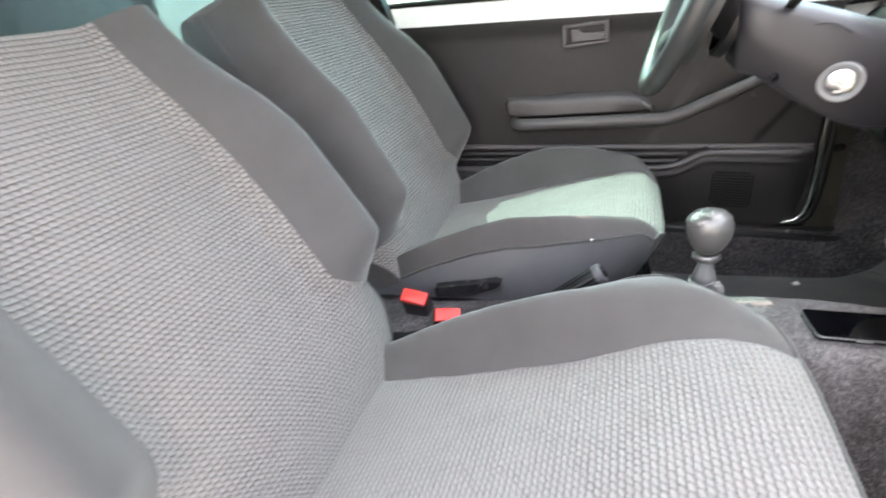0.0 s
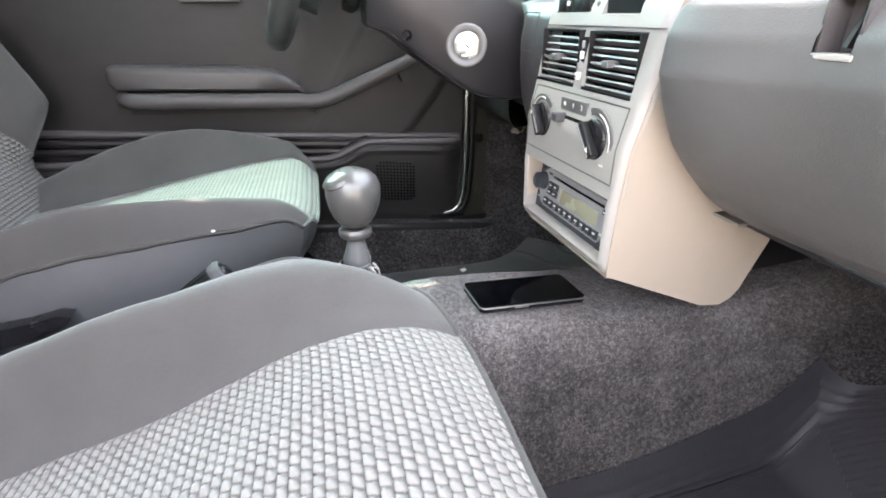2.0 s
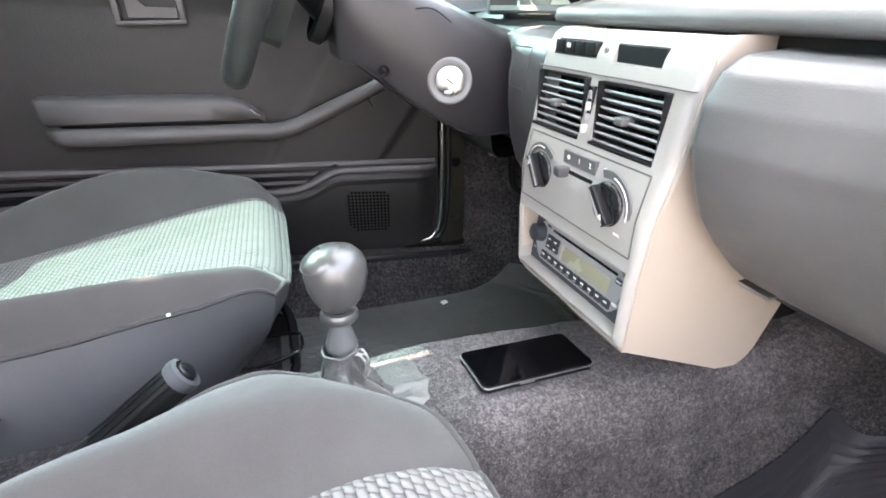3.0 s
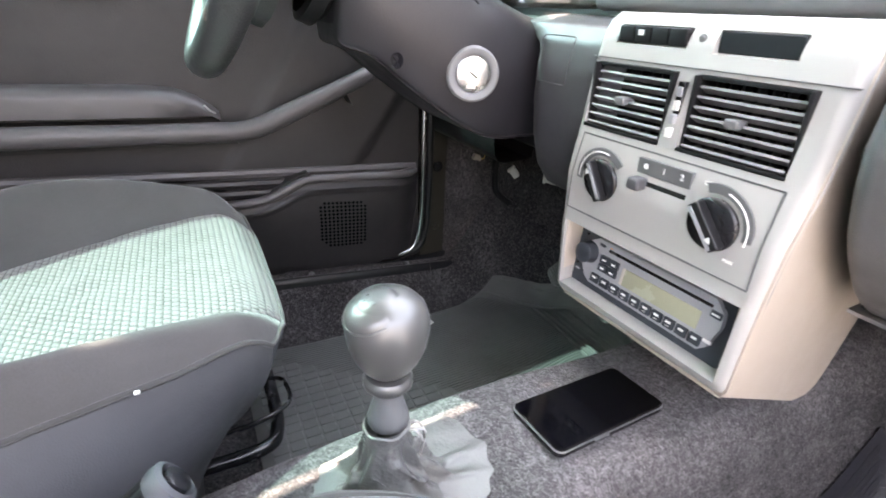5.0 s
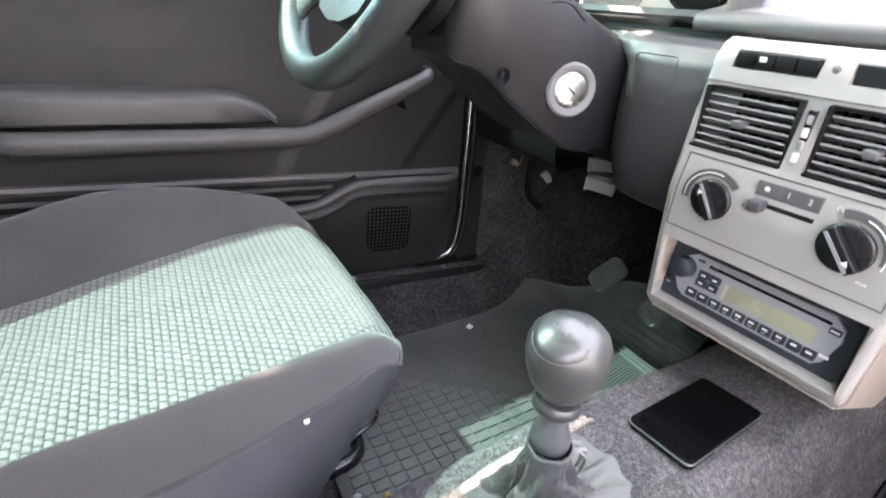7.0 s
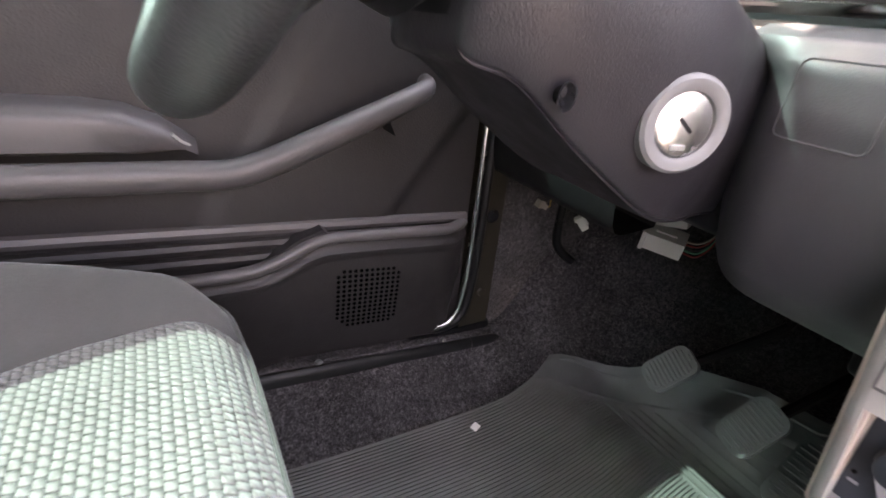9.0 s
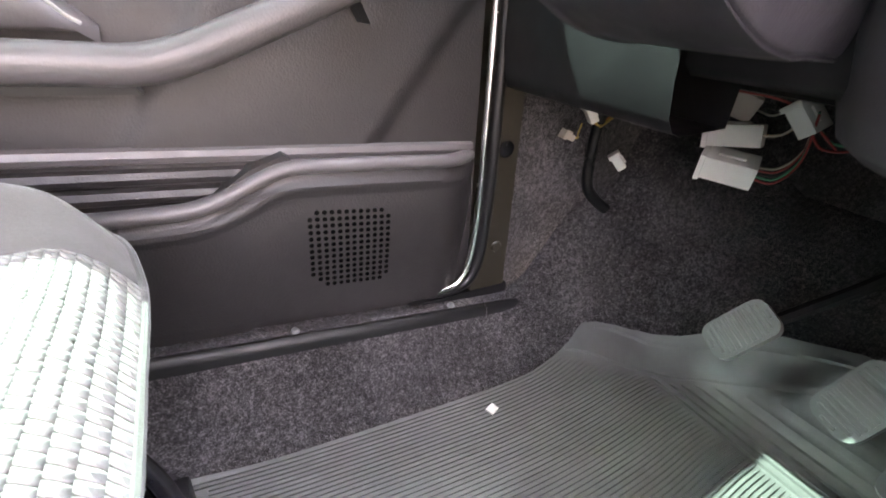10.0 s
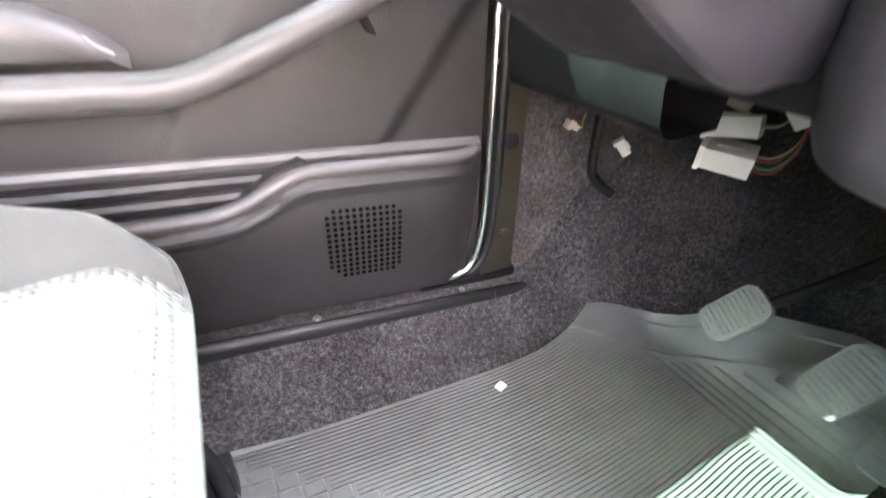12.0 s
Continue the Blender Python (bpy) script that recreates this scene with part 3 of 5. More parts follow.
dpart("lever", prism([(x0 + 0.022, 0.662), (x1 - 0.012, 0.660), (x1 - 0.011, 0.676), (x0 + 0.050, 0.679), (x0 + 0.040, 0.690), (x0 + 0.022, 0.690)], 0.633, 0.645, "y", 0.004, 3), M_ARM, handle_frame, label="satin grey handle lever")

# sill, seal and front post of the doorway
sill = thing("door_sill", "scuffed black plastic sill cover below the door", "sill", (-0.12, 0.63, 0.11), kind="structure")
SO = Matrix.Translation((0.12, -0.63, -0.11))
def sill_lines(x0, x1, n):
    prof = [(0.619, 0.072), (0.619, 0.098), (0.6215, 0.106), (0.627, 0.110), (0.633, 0.108), (0.637, 0.100), (0.640, 0.097), (0.672, 0.100)]
    return [[(x, y, z - 0.10 * (x - 0.07) + 0.002 * noise.noise(Vector((x * 8, y * 9, 2)))) for x in span(x0, x1, n)] for y, z in prof]
b = skins(sill_lines(-1.0, 0.072, 40))
b.transform(SO)
part("sill_cover", b, M_BLACK, sill, angle=60)
b = skins(sill_lines(0.074, 0.145, 6))
b.transform(SO)
part("sill_end", b, M_BLACK, sill, angle=60)
b = box(-0.04, 0.125, 0.648, 0.70, 0.04, 0.122, 0.003)
b.transform(SO)
part("sill_base", b, M_BLACK, sill)
for x in (-0.20, 0.018):
    b = turned([(0.0, 0.005), (0.004, 0.004), (0.006, 0.0)], 12, Matrix.Translation((x, 0.632, 0.112 - 0.10 * (x - 0.07))))
    b.transform(SO)
    part("screw", b, M_KNOB, sill)

post = thing("wall_post", "dark painted front door post", "pillar", (0.09, 0.66, 0.1), kind="structure")
b = prism([(0.060, 0.12), (0.118, 0.10), (0.122, 0.62), (0.066, 0.62)], 0.650, 0.70, "y", 0.006)
b.transform(Matrix.Translation((-0.09, -0.66, -0.1)))
part("post_face", b, M_OLIVE, post)
path = curve_points([(0.064, 0.648, 0.62), (0.063, 0.646, 0.40), (0.060, 0.645, 0.26), (0.052, 0.644, 0.185), (0.036, 0.643, 0.150), (0.005, 0.642, 0.139), (-0.05, 0.645, 0.143)], 8)
b = tube(path, 0.0048, 10)
seal = thing("door_seal", "bright worn edge strip round the doorway", "trim", (0.06, 0.645, 0.3), kind="structure")
b.transform(Matrix.Translation((-0.06, -0.645, -0.3)))
part("edge_strip", b, M_CHROME, seal)
b = tube([p + Vector((0.017, 0.004, -0.004)) for p in path], 0.0085, 10)
b.transform(Matrix.Translation((-0.06, -0.645, -0.3)))
part("rubber_lip", b, M_BLACK, seal, "black rubber lip")
b = turned([(0.0, 0.004), (0.007, 0.003), (0.009, 0.0)], 14, Matrix.Translation((0.098, 0.649, 0.19)) @ Matrix.Rotation(math.pi / 2, 4, "X"))
b.transform(Matrix.Translation((-0.09, -0.66, -0.1)))
part("plug", b, M_OLIVE, post)
b = turned([(0.0, 0.001), (0.011, 0.001), (0.012, 0.0)], 14, Matrix.Translation((0.10, 0.649, 0.335)) @ Matrix.Rotation(math.pi / 2, 4, "X"))
b.transform(Matrix.Translation((-0.09, -0.66, -0.1)))
part("plug_hole", b, M_GLOSS, post)

# ---- seats ----
BOLSTER = [(0.0, 0.030), (0.20, 0.062), (0.33, 0.078), (0.53, 0.086), (0.67, 0.068), (0.80, 0.044), (0.88, 0.031), (0.94, 0.020), (1.0, 0.012)]


def soft(table, t, r=0.05):
    return sum(along(table, t + d * r) for d in (-1, -0.5, 0, 0.5, 1)) / 5


def edge_at(side, t, c):
    """Where the woven centre ends, as a share of the half width."""
    return soft(c["near" if side < 0 else "far"], t)


def cushion_point(s, t, c):
    """A point of the seat cushion's cover: s across (-1 to 1), t from back to front, about the seat's middle line."""
    a, border = abs(s), edge_at(s, t, c)
    w = c["W"] / 2 * soft(c["wide"], t, 0.03)
    x = c["xb"] + c["L"] * t - c["pull"] * a ** 5.5 * step(0.55, 1.0, t)
    z = soft(c["top"], t)
    up = (a - border) / (1 - border)
    z += soft(BOLSTER, t) * step(-0.04, 0.60, up)
    z -= soft(c["drop"], t) * max(0.0, (up - 0.50) / 0.50) ** 2
    z -= c["roll"] * (max(0.0, t - 0.91) / 0.09) ** 2.0
    z -= 0.0035 * math.exp(-((a - border) / 0.018) ** 2)                       # stitched seam
    z += 0.002 * noise.noise(Vector((x * 7, s * 3, 4))) + 0.0016 * noise.noise(Vector((x * 30, s * 9, 9)))
    return Vector((x, w * s, z))


def back_border(h, c):
    """The bolsters of the backrest end in a round foot, below which the woven cloth runs to the edge."""
    k = max(0.0, min(1.0, (h - 0.105) / 0.075))
    return c["back_border"] + (1.0 - c["back_border"]) * (1 - math.sqrt(k * (2 - k)))


def back_point(s, h, c):
    """A point of the backrest's cover: h up along it in metres, its own x forwards."""
    w = c["back_w"] / 2 * (1 - 0.12 * step(0.40, 0.66, h) - 0.20 * step(0.14, -0.06, h))
    a, border = abs(s), c["back_border"]
    up = (a - border) / (1 - border)
    x = 0.012 * math.sin(h / 0.62 * math.pi)
    x += 0.105 * step(-0.25, 0.60, up) * step(0.09, 0.19, h) * (1 - 0.50 * step(0.36, 0.62, h))
    x -= 0.080 * max(0.0, (up - 0.55) / 0.45) ** 2 * step(0.04, 0.2, h) + 0.03 * max(0.0, up) ** 2
    x -= 0.012 * step(0.05, -0.05, h)
    x += 0.003 * noise.noise(Vector((h * 9, s * 3, 8))) + 0.0014 * noise.noise(Vector((h * 34, s * 9, 5)))
    return Vector((x, w * s, h))


def seat(name, label, at, lean, foot, **c):
    top = thing(name, label, "car seat", at, group="front seats")
    W, L, xb = c["W"], c["L"], c["xb"]
    ts = span(-0.07, 1, 64)
    f = lambda s, t: cushion_point(s, t, c)
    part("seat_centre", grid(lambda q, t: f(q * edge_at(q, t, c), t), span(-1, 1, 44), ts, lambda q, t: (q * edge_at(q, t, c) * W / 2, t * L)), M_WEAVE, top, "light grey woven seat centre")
    for sg in (-1, 1):
        part("seat_bolster", grid(lambda q, t: f(sg * (edge_at(sg, t, c) + q * (1 - edge_at(sg, t, c))), t), span(0, 1, 18), ts, lambda q, t: (q, t)), M_CLOTH, top, "plain grey cloth bolster")
    ss = span(-1, 1, 50)
    rim = [f(-1, t) for t in ts] + [f(s, 1.0) for s in ss[1:-1]] + [f(1, t) for t in reversed(ts)]
    part("piping", tube(rim, 0.0029, 8), M_PIPING, top, "pale grey edge piping")

    def drop(p, k):
        o = Vector(((p.x - xb - L * 0.5) / (L / 2), p.y / (W / 2), 0))
        front = max(0.0, o.x) ** 3
        o.normalize()
        zz = p.z - 0.004 + (0.150 - p.z) * k
        return Vector((p.x, p.y, zz)) + o * (0.022 * (1 - 0.9 * max(0.0, o.x)) * math.sin(min(1.0, k * 1.3) * math.pi * 0.77) - (0.02 + 0.15 * front) * k ** 1.4)
    part("skirt", skins([[drop(p, k) for p in rim] for k in span(0, 1, 12)]), M_SKIRT, top, "grey vinyl seat side")
    part("seat_pan", box(xb + 0.02, xb + L - 0.12, -W / 2 + 0.05, W / 2 - 0.05, 0.11, 0.21, 0.01), M_BLACK, top)
    # backrest
    m = Matrix.Translation((foot, c.get("back_y", 0.0), 0.275)) @ Matrix.Rotation(radians(-lean), 4, "Y")
    hs = span(-0.06, 0.105, 12)[:-1] + span(0.105, 0.18, 16)[:-1] + span(0.18, 0.66, 40)
    buv = lambda q, h: (q * back_border(h, c) * c["back_w"] / 2, h)
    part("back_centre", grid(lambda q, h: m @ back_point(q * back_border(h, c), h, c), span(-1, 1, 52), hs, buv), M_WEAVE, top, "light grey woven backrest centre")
    hb = [h for h in hs if h >= 0.105]
    for sg in (-1, 1):
        side = lambda q, h: m @ back_point(sg * (back_border(h, c) + q * (1 - back_border(h, c))), h, c)
        part("back_bolster", grid(side, span(0, 1, 18), hb, lambda q, h: (q, h)), M_CLOTH, top, "plain grey cloth backrest bolster")
    rim2 = [back_point(-1, h, c) for h in hs] + [back_point(s, 0.66, c) for s in ss[1:-1]] + [back_point(1, h, c) for h in reversed(hs)]
    rows = []
    for k in span(0, 1, 8):
        rows.append([m @ (Vector((p.x + (-0.145 - p.x) * k, p.y * (1 + 0.02 * math.sin(k * math.pi)) * (1 - 0.06 * k * k), p.z + (0.02 if p.z > 0.655 else 0) * math.sin(k * math.pi)))) for p in rim2])
    part("back_shell", skins(rows), M_CLOTH, top, "grey cloth backrest side")
    part("back_board", grid(lambda s, h: m @ Vector((-0.146, s * c["back_w"] / 2 * 0.93, h)), span(-1, 1, 6), span(0, 0.66, 6)), M_SKIRT, top)
    n = len(hs)
    for line in (rim2[:n], rim2[-n:]):
        part("back_piping", tube([m @ p for p in line], 0.003, 8), M_CLOTH, top)
    return top


driver = seat("driver_seat", "grey cloth driver's seat with woven centre, part sunlit", (-0.318, 0.333, 0.0), 24, -0.500, W=0.505,
              wide=[(0.0, 1.0), (0.60, 1.0), (0.70, 0.975), (0.80, 0.915), (0.90, 0.85), (0.96, 0.80), (1.0, 0.735)], pull=0.022,
              drop=[(0.0, 0.050), (0.40, 0.056), (0.53, 0.062), (0.65, 0.053), (0.78, 0.042), (0.90, 0.033), (0.96, 0.014), (1.0, -0.007)], roll=0.036, L=0.570, xb=-0.565, near=[(0.0, 0.90), (0.55, 0.88), (0.72, 0.81), (0.88, 0.73), (1.0, 0.70)], far=[(0.0, 0.52), (0.35, 0.50), (0.55, 0.505), (0.70, 0.55), (0.85, 0.64), (1.0, 0.70)], back_border=0.58, back_w=0.59,
              top=[(0.0, 0.285), (0.10, 0.298), (0.28, 0.312), (0.48, 0.333), (0.75, 0.359), (0.92, 0.367), (1.0, 0.366)])
part("recline_lever", prism([(-0.44, 0.258), (-0.36, 0.268), (-0.305, 0.286), (-0.296, 0.297), (-0.310, 0.301), (-0.345, 0.294), (-0.37, 0.292), (-0.44, 0.282)], -0.288, -0.268, "y", 0.005, 3), M_GLOSS, driver, "black plastic recline lever")
seat("passenger_seat", "light grey cloth passenger seat with woven centre", (-0.200, -0.345, 0.0), 28, -0.585, W=0.53,
                 wide=[(0.0, 1.0), (0.72, 1.0), (0.85, 0.965), (1.0, 0.87)], pull=0.075,
                 drop=[(0.0, 0.040), (0.55, 0.040), (0.75, 0.022), (0.92, 0.006), (1.0, 0.004)], roll=0.014, L=0.615, xb=-0.605, near=[(0.0, 0.60), (1.0, 0.60)], far=[(0.0, 0.60), (1.0, 0.60)], back_border=0.545, back_w=0.655, back_y=0.0,
                 top=[(0.0, 0.230), (0.14, 0.252), (0.33, 0.278), (0.57, 0.318), (0.72, 0.358), (0.83, 0.384), (0.93, 0.390), (1.0, 0.386)])
lint = thing("lint", "tiny white lint on the seat edge", "lint", (-0.442, 0.085, 0.375))
part("fluff", box(-0.0022, 0.0022, -0.0014, 0.0014, -0.0014, 0.0014, 0.0008, 2), M_MARK, lint)

# ---- dashboard ----
dash = thing("dashboard", "dark charcoal grained plastic dashboard", "dashboard", (0.2, 0, 0.5))
AO = Matrix.Translation((-0.2, 0, -0.5))


def apart_(name, bm, mat, parent=None, label="", **k):
    bm.transform(AO)
    return part(name, bm, mat, parent or dash, label, **k)


# top pad with a rolled front edge
pad = [(0.100, 0.652), (0.088, 0.655), (0.083, 0.662), (0.087, 0.671), (0.105, 0.677), (0.16, 0.688), (0.22, 0.701), (0.35, 0.722), (0.50, 0.735), (0.60, 0.690)]
b = skins([[(x, y, z - 0.010 * step(0.3, 0.66, abs(y))) for y in span(-0.655, 0.215, 40)] for x, z in pad])
apart_("top_pad", b, M_DASHTOP, label="grey grained vinyl dash top", angle=60)
b = skins([[(x, y, z) for y in span(0.205, 0.655, 10)] for x, z in [(0.30, 0.60), (0.30, 0.70), (0.50, 0.705), (0.74, 0.695)]])
apart_("top_pad_rear", b, M_DASHTOP)
b = skins([[(x, y, z) for y in span(-0.655, 0.655, 20)] for x, z in [(0.118, 0.654), (0.118, 0.60)]])
apart_("groove", b, M_BLACK)

# passenger panel with the glove compartment
gp = [(0.130, 0.646), (0.105, 0.646), (0.082, 0.643), (0.064, 0.632), (0.053, 0.610), (0.051, 0.577), (0.061, 0.547), (0.079, 0.510), (0.098, 0.480), (0.118, 0.451), (0.130, 0.437), (0.148, 0.421), (0.175, 0.417), (0.30, 0.43)]
def glove(y, k):
    i = min(int(k), len(gp) - 2)
    f = k - i
    p, q = gp[i], gp[i + 1]
    x, z = p[0] + (q[0] - p[0]) * f, p[1] + (q[1] - p[1]) * f
    x += -0.034 * step(-0.27, -0.13, y) * step(0.17, 0.07, x) + 0.03 * step(-0.3, -0.65, y)
    e = max(0.0, y + 0.132) / 0.020
    x += 0.030 * min(1.0, e) ** 2
    return (x, y, z + 0.004 * math.sin(y * 9))
ks = span(0, len(gp) - 1.0001, 78)
ys = span(-0.655, -0.134, 50) + span(-0.132, -0.112, 8)
def not_handle(y, k):
    p = glove(y, k)
    return not (-0.272 < y < -0.246 and 0.596 < p[2] < 0.631 and p[0] < 0.1)
ys = sorted(set(ys + [-0.272, -0.246]))
lid = apart_("glove_lid", grid(glove, ys, ks, keep=not_handle), M_GLOVE, label="grey grained glove compartment lid", angle=60)
hb = bmesh.new()
box(0.074, 0.078, -0.275, -0.243, 0.591, 0.634, 0, 1, hb)
apart_("handle_cup", hb, M_ARM, lid)
b = box(0.054, 0.079, -0.2745, -0.2715, 0.593, 0.633, 0.001)
box(0.054, 0.079, -0.2465, -0.2435, 0.593, 0.633, 0.001, 2, b)
box(0.060, 0.079, -0.2745, -0.2435, 0.630, 0.634, 0.001, 2, b)
apart_("handle_frame", b, M_ARM, lid)
apart_("handle_lip", box(0.050, 0.079, -0.2745, -0.2435, 0.5930, 0.597, 0.0012, 2), M_SILVER, lid, "pale lower lip of the handle")
apart_("catch", prism([(0.060, 0.601), (0.074, 0.599), (0.076, 0.627), (0.070, 0.627)], -0.262, -0.2585, "y", 0.001), M_DASH, lid, "dark glove box catch")
b = box(0.132, 0.160, -0.152, -0.116, 0.4145, 0.4185, 0.001)
apart_("hinge", b, M_STEEL, lid, "small steel hinge plate")
apart_("lower_edge", tube([(0.151, y, 0.4205 + 0.004 * math.sin(y * 9)) for y in span(-0.655, -0.120, 12)], 0.006, 8), M_DASH)

def round_rect(y0, y1, z0, z1, r, n=6):
    out = []
    for cy, cz, a in ((y1 - r, z1 - r, 0), (y0 + r, z1 - r, 90), (y0 + r, z0 + r, 180), (y1 - r, z0 + r, 270)):
        for t in span(a, a + 90, n):
            out.append((cy + r * math.cos(radians(t)), cz + r * math.sin(radians(t))))
    return out


# panel between console and steering column, with its square lid
kp = [(0.12, 0.648), (0.075, 0.645), (0.050, 0.637), (0.036, 0.62), (0.030, 0.59), (0.030, 0.55), (0.036, 0.50), (0.048, 0.46), (0.066, 0.435), (0.095, 0.422), (0.14, 0.42)]
def knee(y, k):
    i = min(int(k), len(kp) - 2)
    f = k - i
    p, q = kp[i], kp[i + 1]
    x, z = p[0] + (q[0] - p[0]) * f, p[1] + (q[1] - p[1]) * f
    x += 0.060 * (max(0.0, y - 0.225) / 0.075) ** 2 * step(0.64, 0.60, z)
    return (x, y, z)
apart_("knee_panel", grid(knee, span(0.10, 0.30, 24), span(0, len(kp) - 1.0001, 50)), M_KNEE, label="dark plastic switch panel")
lid_b = bmesh.new()


def knee_x(y, z):
    return along(sorted((q[1], q[0]) for q in kp[2:8]), z) + 0.060 * (max(0.0, y - 0.225) / 0.075) ** 2 * step(0.64, 0.60, z)


ring_yz = round_rect(0.187, 0.249, 0.572, 0.625, 0.006, 4)
dense = []
for p, q in zip(ring_yz, ring_yz[1:] + ring_yz[:1]):
    n = max(1, int(math.hypot(q[0] - p[0], q[1] - p[1]) / 0.006))
    dense += [(p[0] + (q[0] - p[0]) * k / n, p[1] + (q[1] - p[1]) * k / n) for k in range(n)]
tube([Vector((knee_x(y, z) - 0.0001, y, z)) for y, z in dense], 0.0009, 6, up=(1, 0, 0), closed=True, bm=lid_b)
apart_("blank_lid", lid_b, M_KNEE, label="square outline of a blank lid")
# black instead of dash plastic, so the deep shade here is in the colour
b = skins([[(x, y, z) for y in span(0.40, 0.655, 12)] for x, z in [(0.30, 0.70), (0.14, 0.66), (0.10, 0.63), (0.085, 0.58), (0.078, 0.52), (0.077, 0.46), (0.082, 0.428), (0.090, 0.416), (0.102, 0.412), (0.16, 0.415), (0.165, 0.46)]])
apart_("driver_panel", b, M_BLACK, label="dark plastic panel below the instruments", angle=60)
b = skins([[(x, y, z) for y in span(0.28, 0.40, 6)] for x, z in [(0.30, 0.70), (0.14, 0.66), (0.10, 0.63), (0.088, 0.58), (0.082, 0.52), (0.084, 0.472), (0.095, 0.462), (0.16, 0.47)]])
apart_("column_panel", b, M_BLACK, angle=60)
b = skins([[(x, y, z) for y in span(0.13, 0.60, 10)] for x, z in [(0.16, 0.49), (0.22, 0.475), (0.40, 0.48), (0.56, 0.50)]])
apart_("under_tray", b, M_BLACK)

# unseen heater box behind the console, added to block light between footwells
heater = thing("heater_block", "unseen dark heater box that blocks light between the footwells", "heater", (0.33, 0.02, 0.29))
part("housing", prism([(-0.19, 0.0), (0.19, 0.02), (0.20, 0.32), (-0.17, 0.34), (-0.21, 0.16)], -0.085, 0.130, "y", 0.012, 3), M_BLACK, heater)
part("duct", box(-0.12, 0.02, 0.120, 0.165, 0.05, 0.14, 0.012, 3), M_BLACK, heater, "stubby side air duct")

# instruments
cl = thing("instrument_cluster", "white-faced instruments under clear cover", "instruments", (0.16, 0.34, 0.70))
CO = Matrix.Translation((-0.16, -0.34, -0.70))
def cpart(name, bm, mat, parent=None, label="", **k):
    bm.transform(CO)
    return part(name, bm, mat, parent or cl, label, **k)
tilt = Matrix.Translation((0.155, 0.34, 0.705)) @ Matrix.Rotation(radians(-20), 4, "Y")
cpart("dial_board", box(0.0, 0.004, -0.145, 0.145, -0.048, 0.07, 0.001, 1, None, tilt), M_WHITE)
for yy in (-0.07, 0.06):
    d = cpart("dial", turned([(0.0, 0.0), (0.047, 0.0), (0.049, 0.003), (0.051, 0.003), (0.052, 0.0)], 36, tilt @ Matrix.Translation((-0.001, yy, 0.012)) @ Matrix.Rotation(-math.pi / 2, 4, "Y")), M_LCDDARK if yy < 0 else M_SILVER, label="dark round dial" if yy < 0 else "pale round dial")
    cpart("needle", prism([(-0.002, 0.0), (0.002, 0.0), (0.0007, 0.036), (-0.0007, 0.036)], 0, 0.0015, "z", 0, 1, tilt @ Matrix.Translation((-0.006, yy, 0.012)) @ Matrix.Rotation(radians(-140 if yy < 0 else 110), 4, "X") @ Matrix.Rotation(-math.pi / 2, 4, "Y") @ Matrix.Rotation(-math.pi / 2, 4, "Z")), M_RED, d, "red needle")
    cpart("hub", turned([(0.0, 0.008), (0.010, 0.008), (0.012, 0.0)], 14, tilt @ Matrix.Translation((-0.003, yy, 0.012)) @ Matrix.Rotation(-math.pi / 2, 4, "Y")), M_BLACK, d)
    tk = bmesh.new()
    for a in span(-130, 130, 20):
        box(-0.0022, -0.0012, -0.0006, 0.0006, 0.037, 0.044, 0, 1, tk, tilt @ Matrix.Translation((0, yy, 0.012)) @ Matrix.Rotation(radians(a), 4, "X"))
    cpart("scale_marks", tk, M_MARK if yy < 0 else M_SCALE, d)
hood = [(0.115, 0.664), (0.108, 0.668), (0.108, 0.676), (0.14, 0.674)]
b = skins([[(x, y, z) for y in span(0.185, 0.50, 12)] for x, z in hood])
cpart("lower_bezel", b, M_DASHTOP)
b = box(0.106, 0.165, 0.180, 0.194, 0.660, 0.80, 0.006)
box(0.106, 0.165, 0.490, 0.504, 0.660, 0.80, 0.006, 2, b)
box(0.096, 0.30, 0.178, 0.506, 0.795, 0.815, 0.008, 3, b)
cpart("cowl", b, M_DASHTOP, label="dark grained instrument cowl")

# ---- centre console, turned slightly to the driver ----
CON = Matrix.Translation((0.012, 0.0125, 0.39)) @ Matrix.Rotation(radians(2.6), 4, "Z")
SKEW = Matrix(((1, 0, 0, 0), (0, 1, 0.038, 0), (0, 0, 1, 0), (0, 0, 0, 1)))       # its sides lean a little
console = thing("centre_console", "silver and beige plastic centre console", "console", CON)


def kpart(name, bm, mat, parent=None, label="", **k):
    bm.transform(SKEW)
    return part(name, bm, mat, parent or console, label, **k)


C0 = 0.0           # the console's middle, across
HALF = 0.124
def front_x(z):      # z from the pivot
    return along([(-0.058, 0.020), (-0.050, 0.004), (-0.042, -0.005), (-0.033, -0.008), (0.04, -0.008), (0.05, -0.006), (0.10, -0.004), (0.125, 0.002), (0.15, 0.009), (0.22, 0.022), (0.24, 0.027), (0.256, 0.036), (0.262, 0.048)], z)


NICHE = (-0.1115, 0.1125, -0.034, 0.046)
V1, V2 = (0.017, 0.113, 0.150, 0.215), (-0.099, -0.003, 0.150, 0.215)
CLOCK = (-0.0755, -0.0075, 0.232, 0.2505)
SWITCH = (0.019, 0.098, 0.234, 0.251)
def inside(y, z, r, pad=0.0):
    return r[0] - pad < y < r[1] + pad and r[2] - pad < z < r[3] + pad


edges_y = sorted(set([round(v, 4) for v in span(-HALF, HALF, 64)] + [r[i] + d for r in (NICHE, V1, V2, CLOCK, SWITCH) for i in (0, 1) for d in (-0.0005, 0.0005)]))
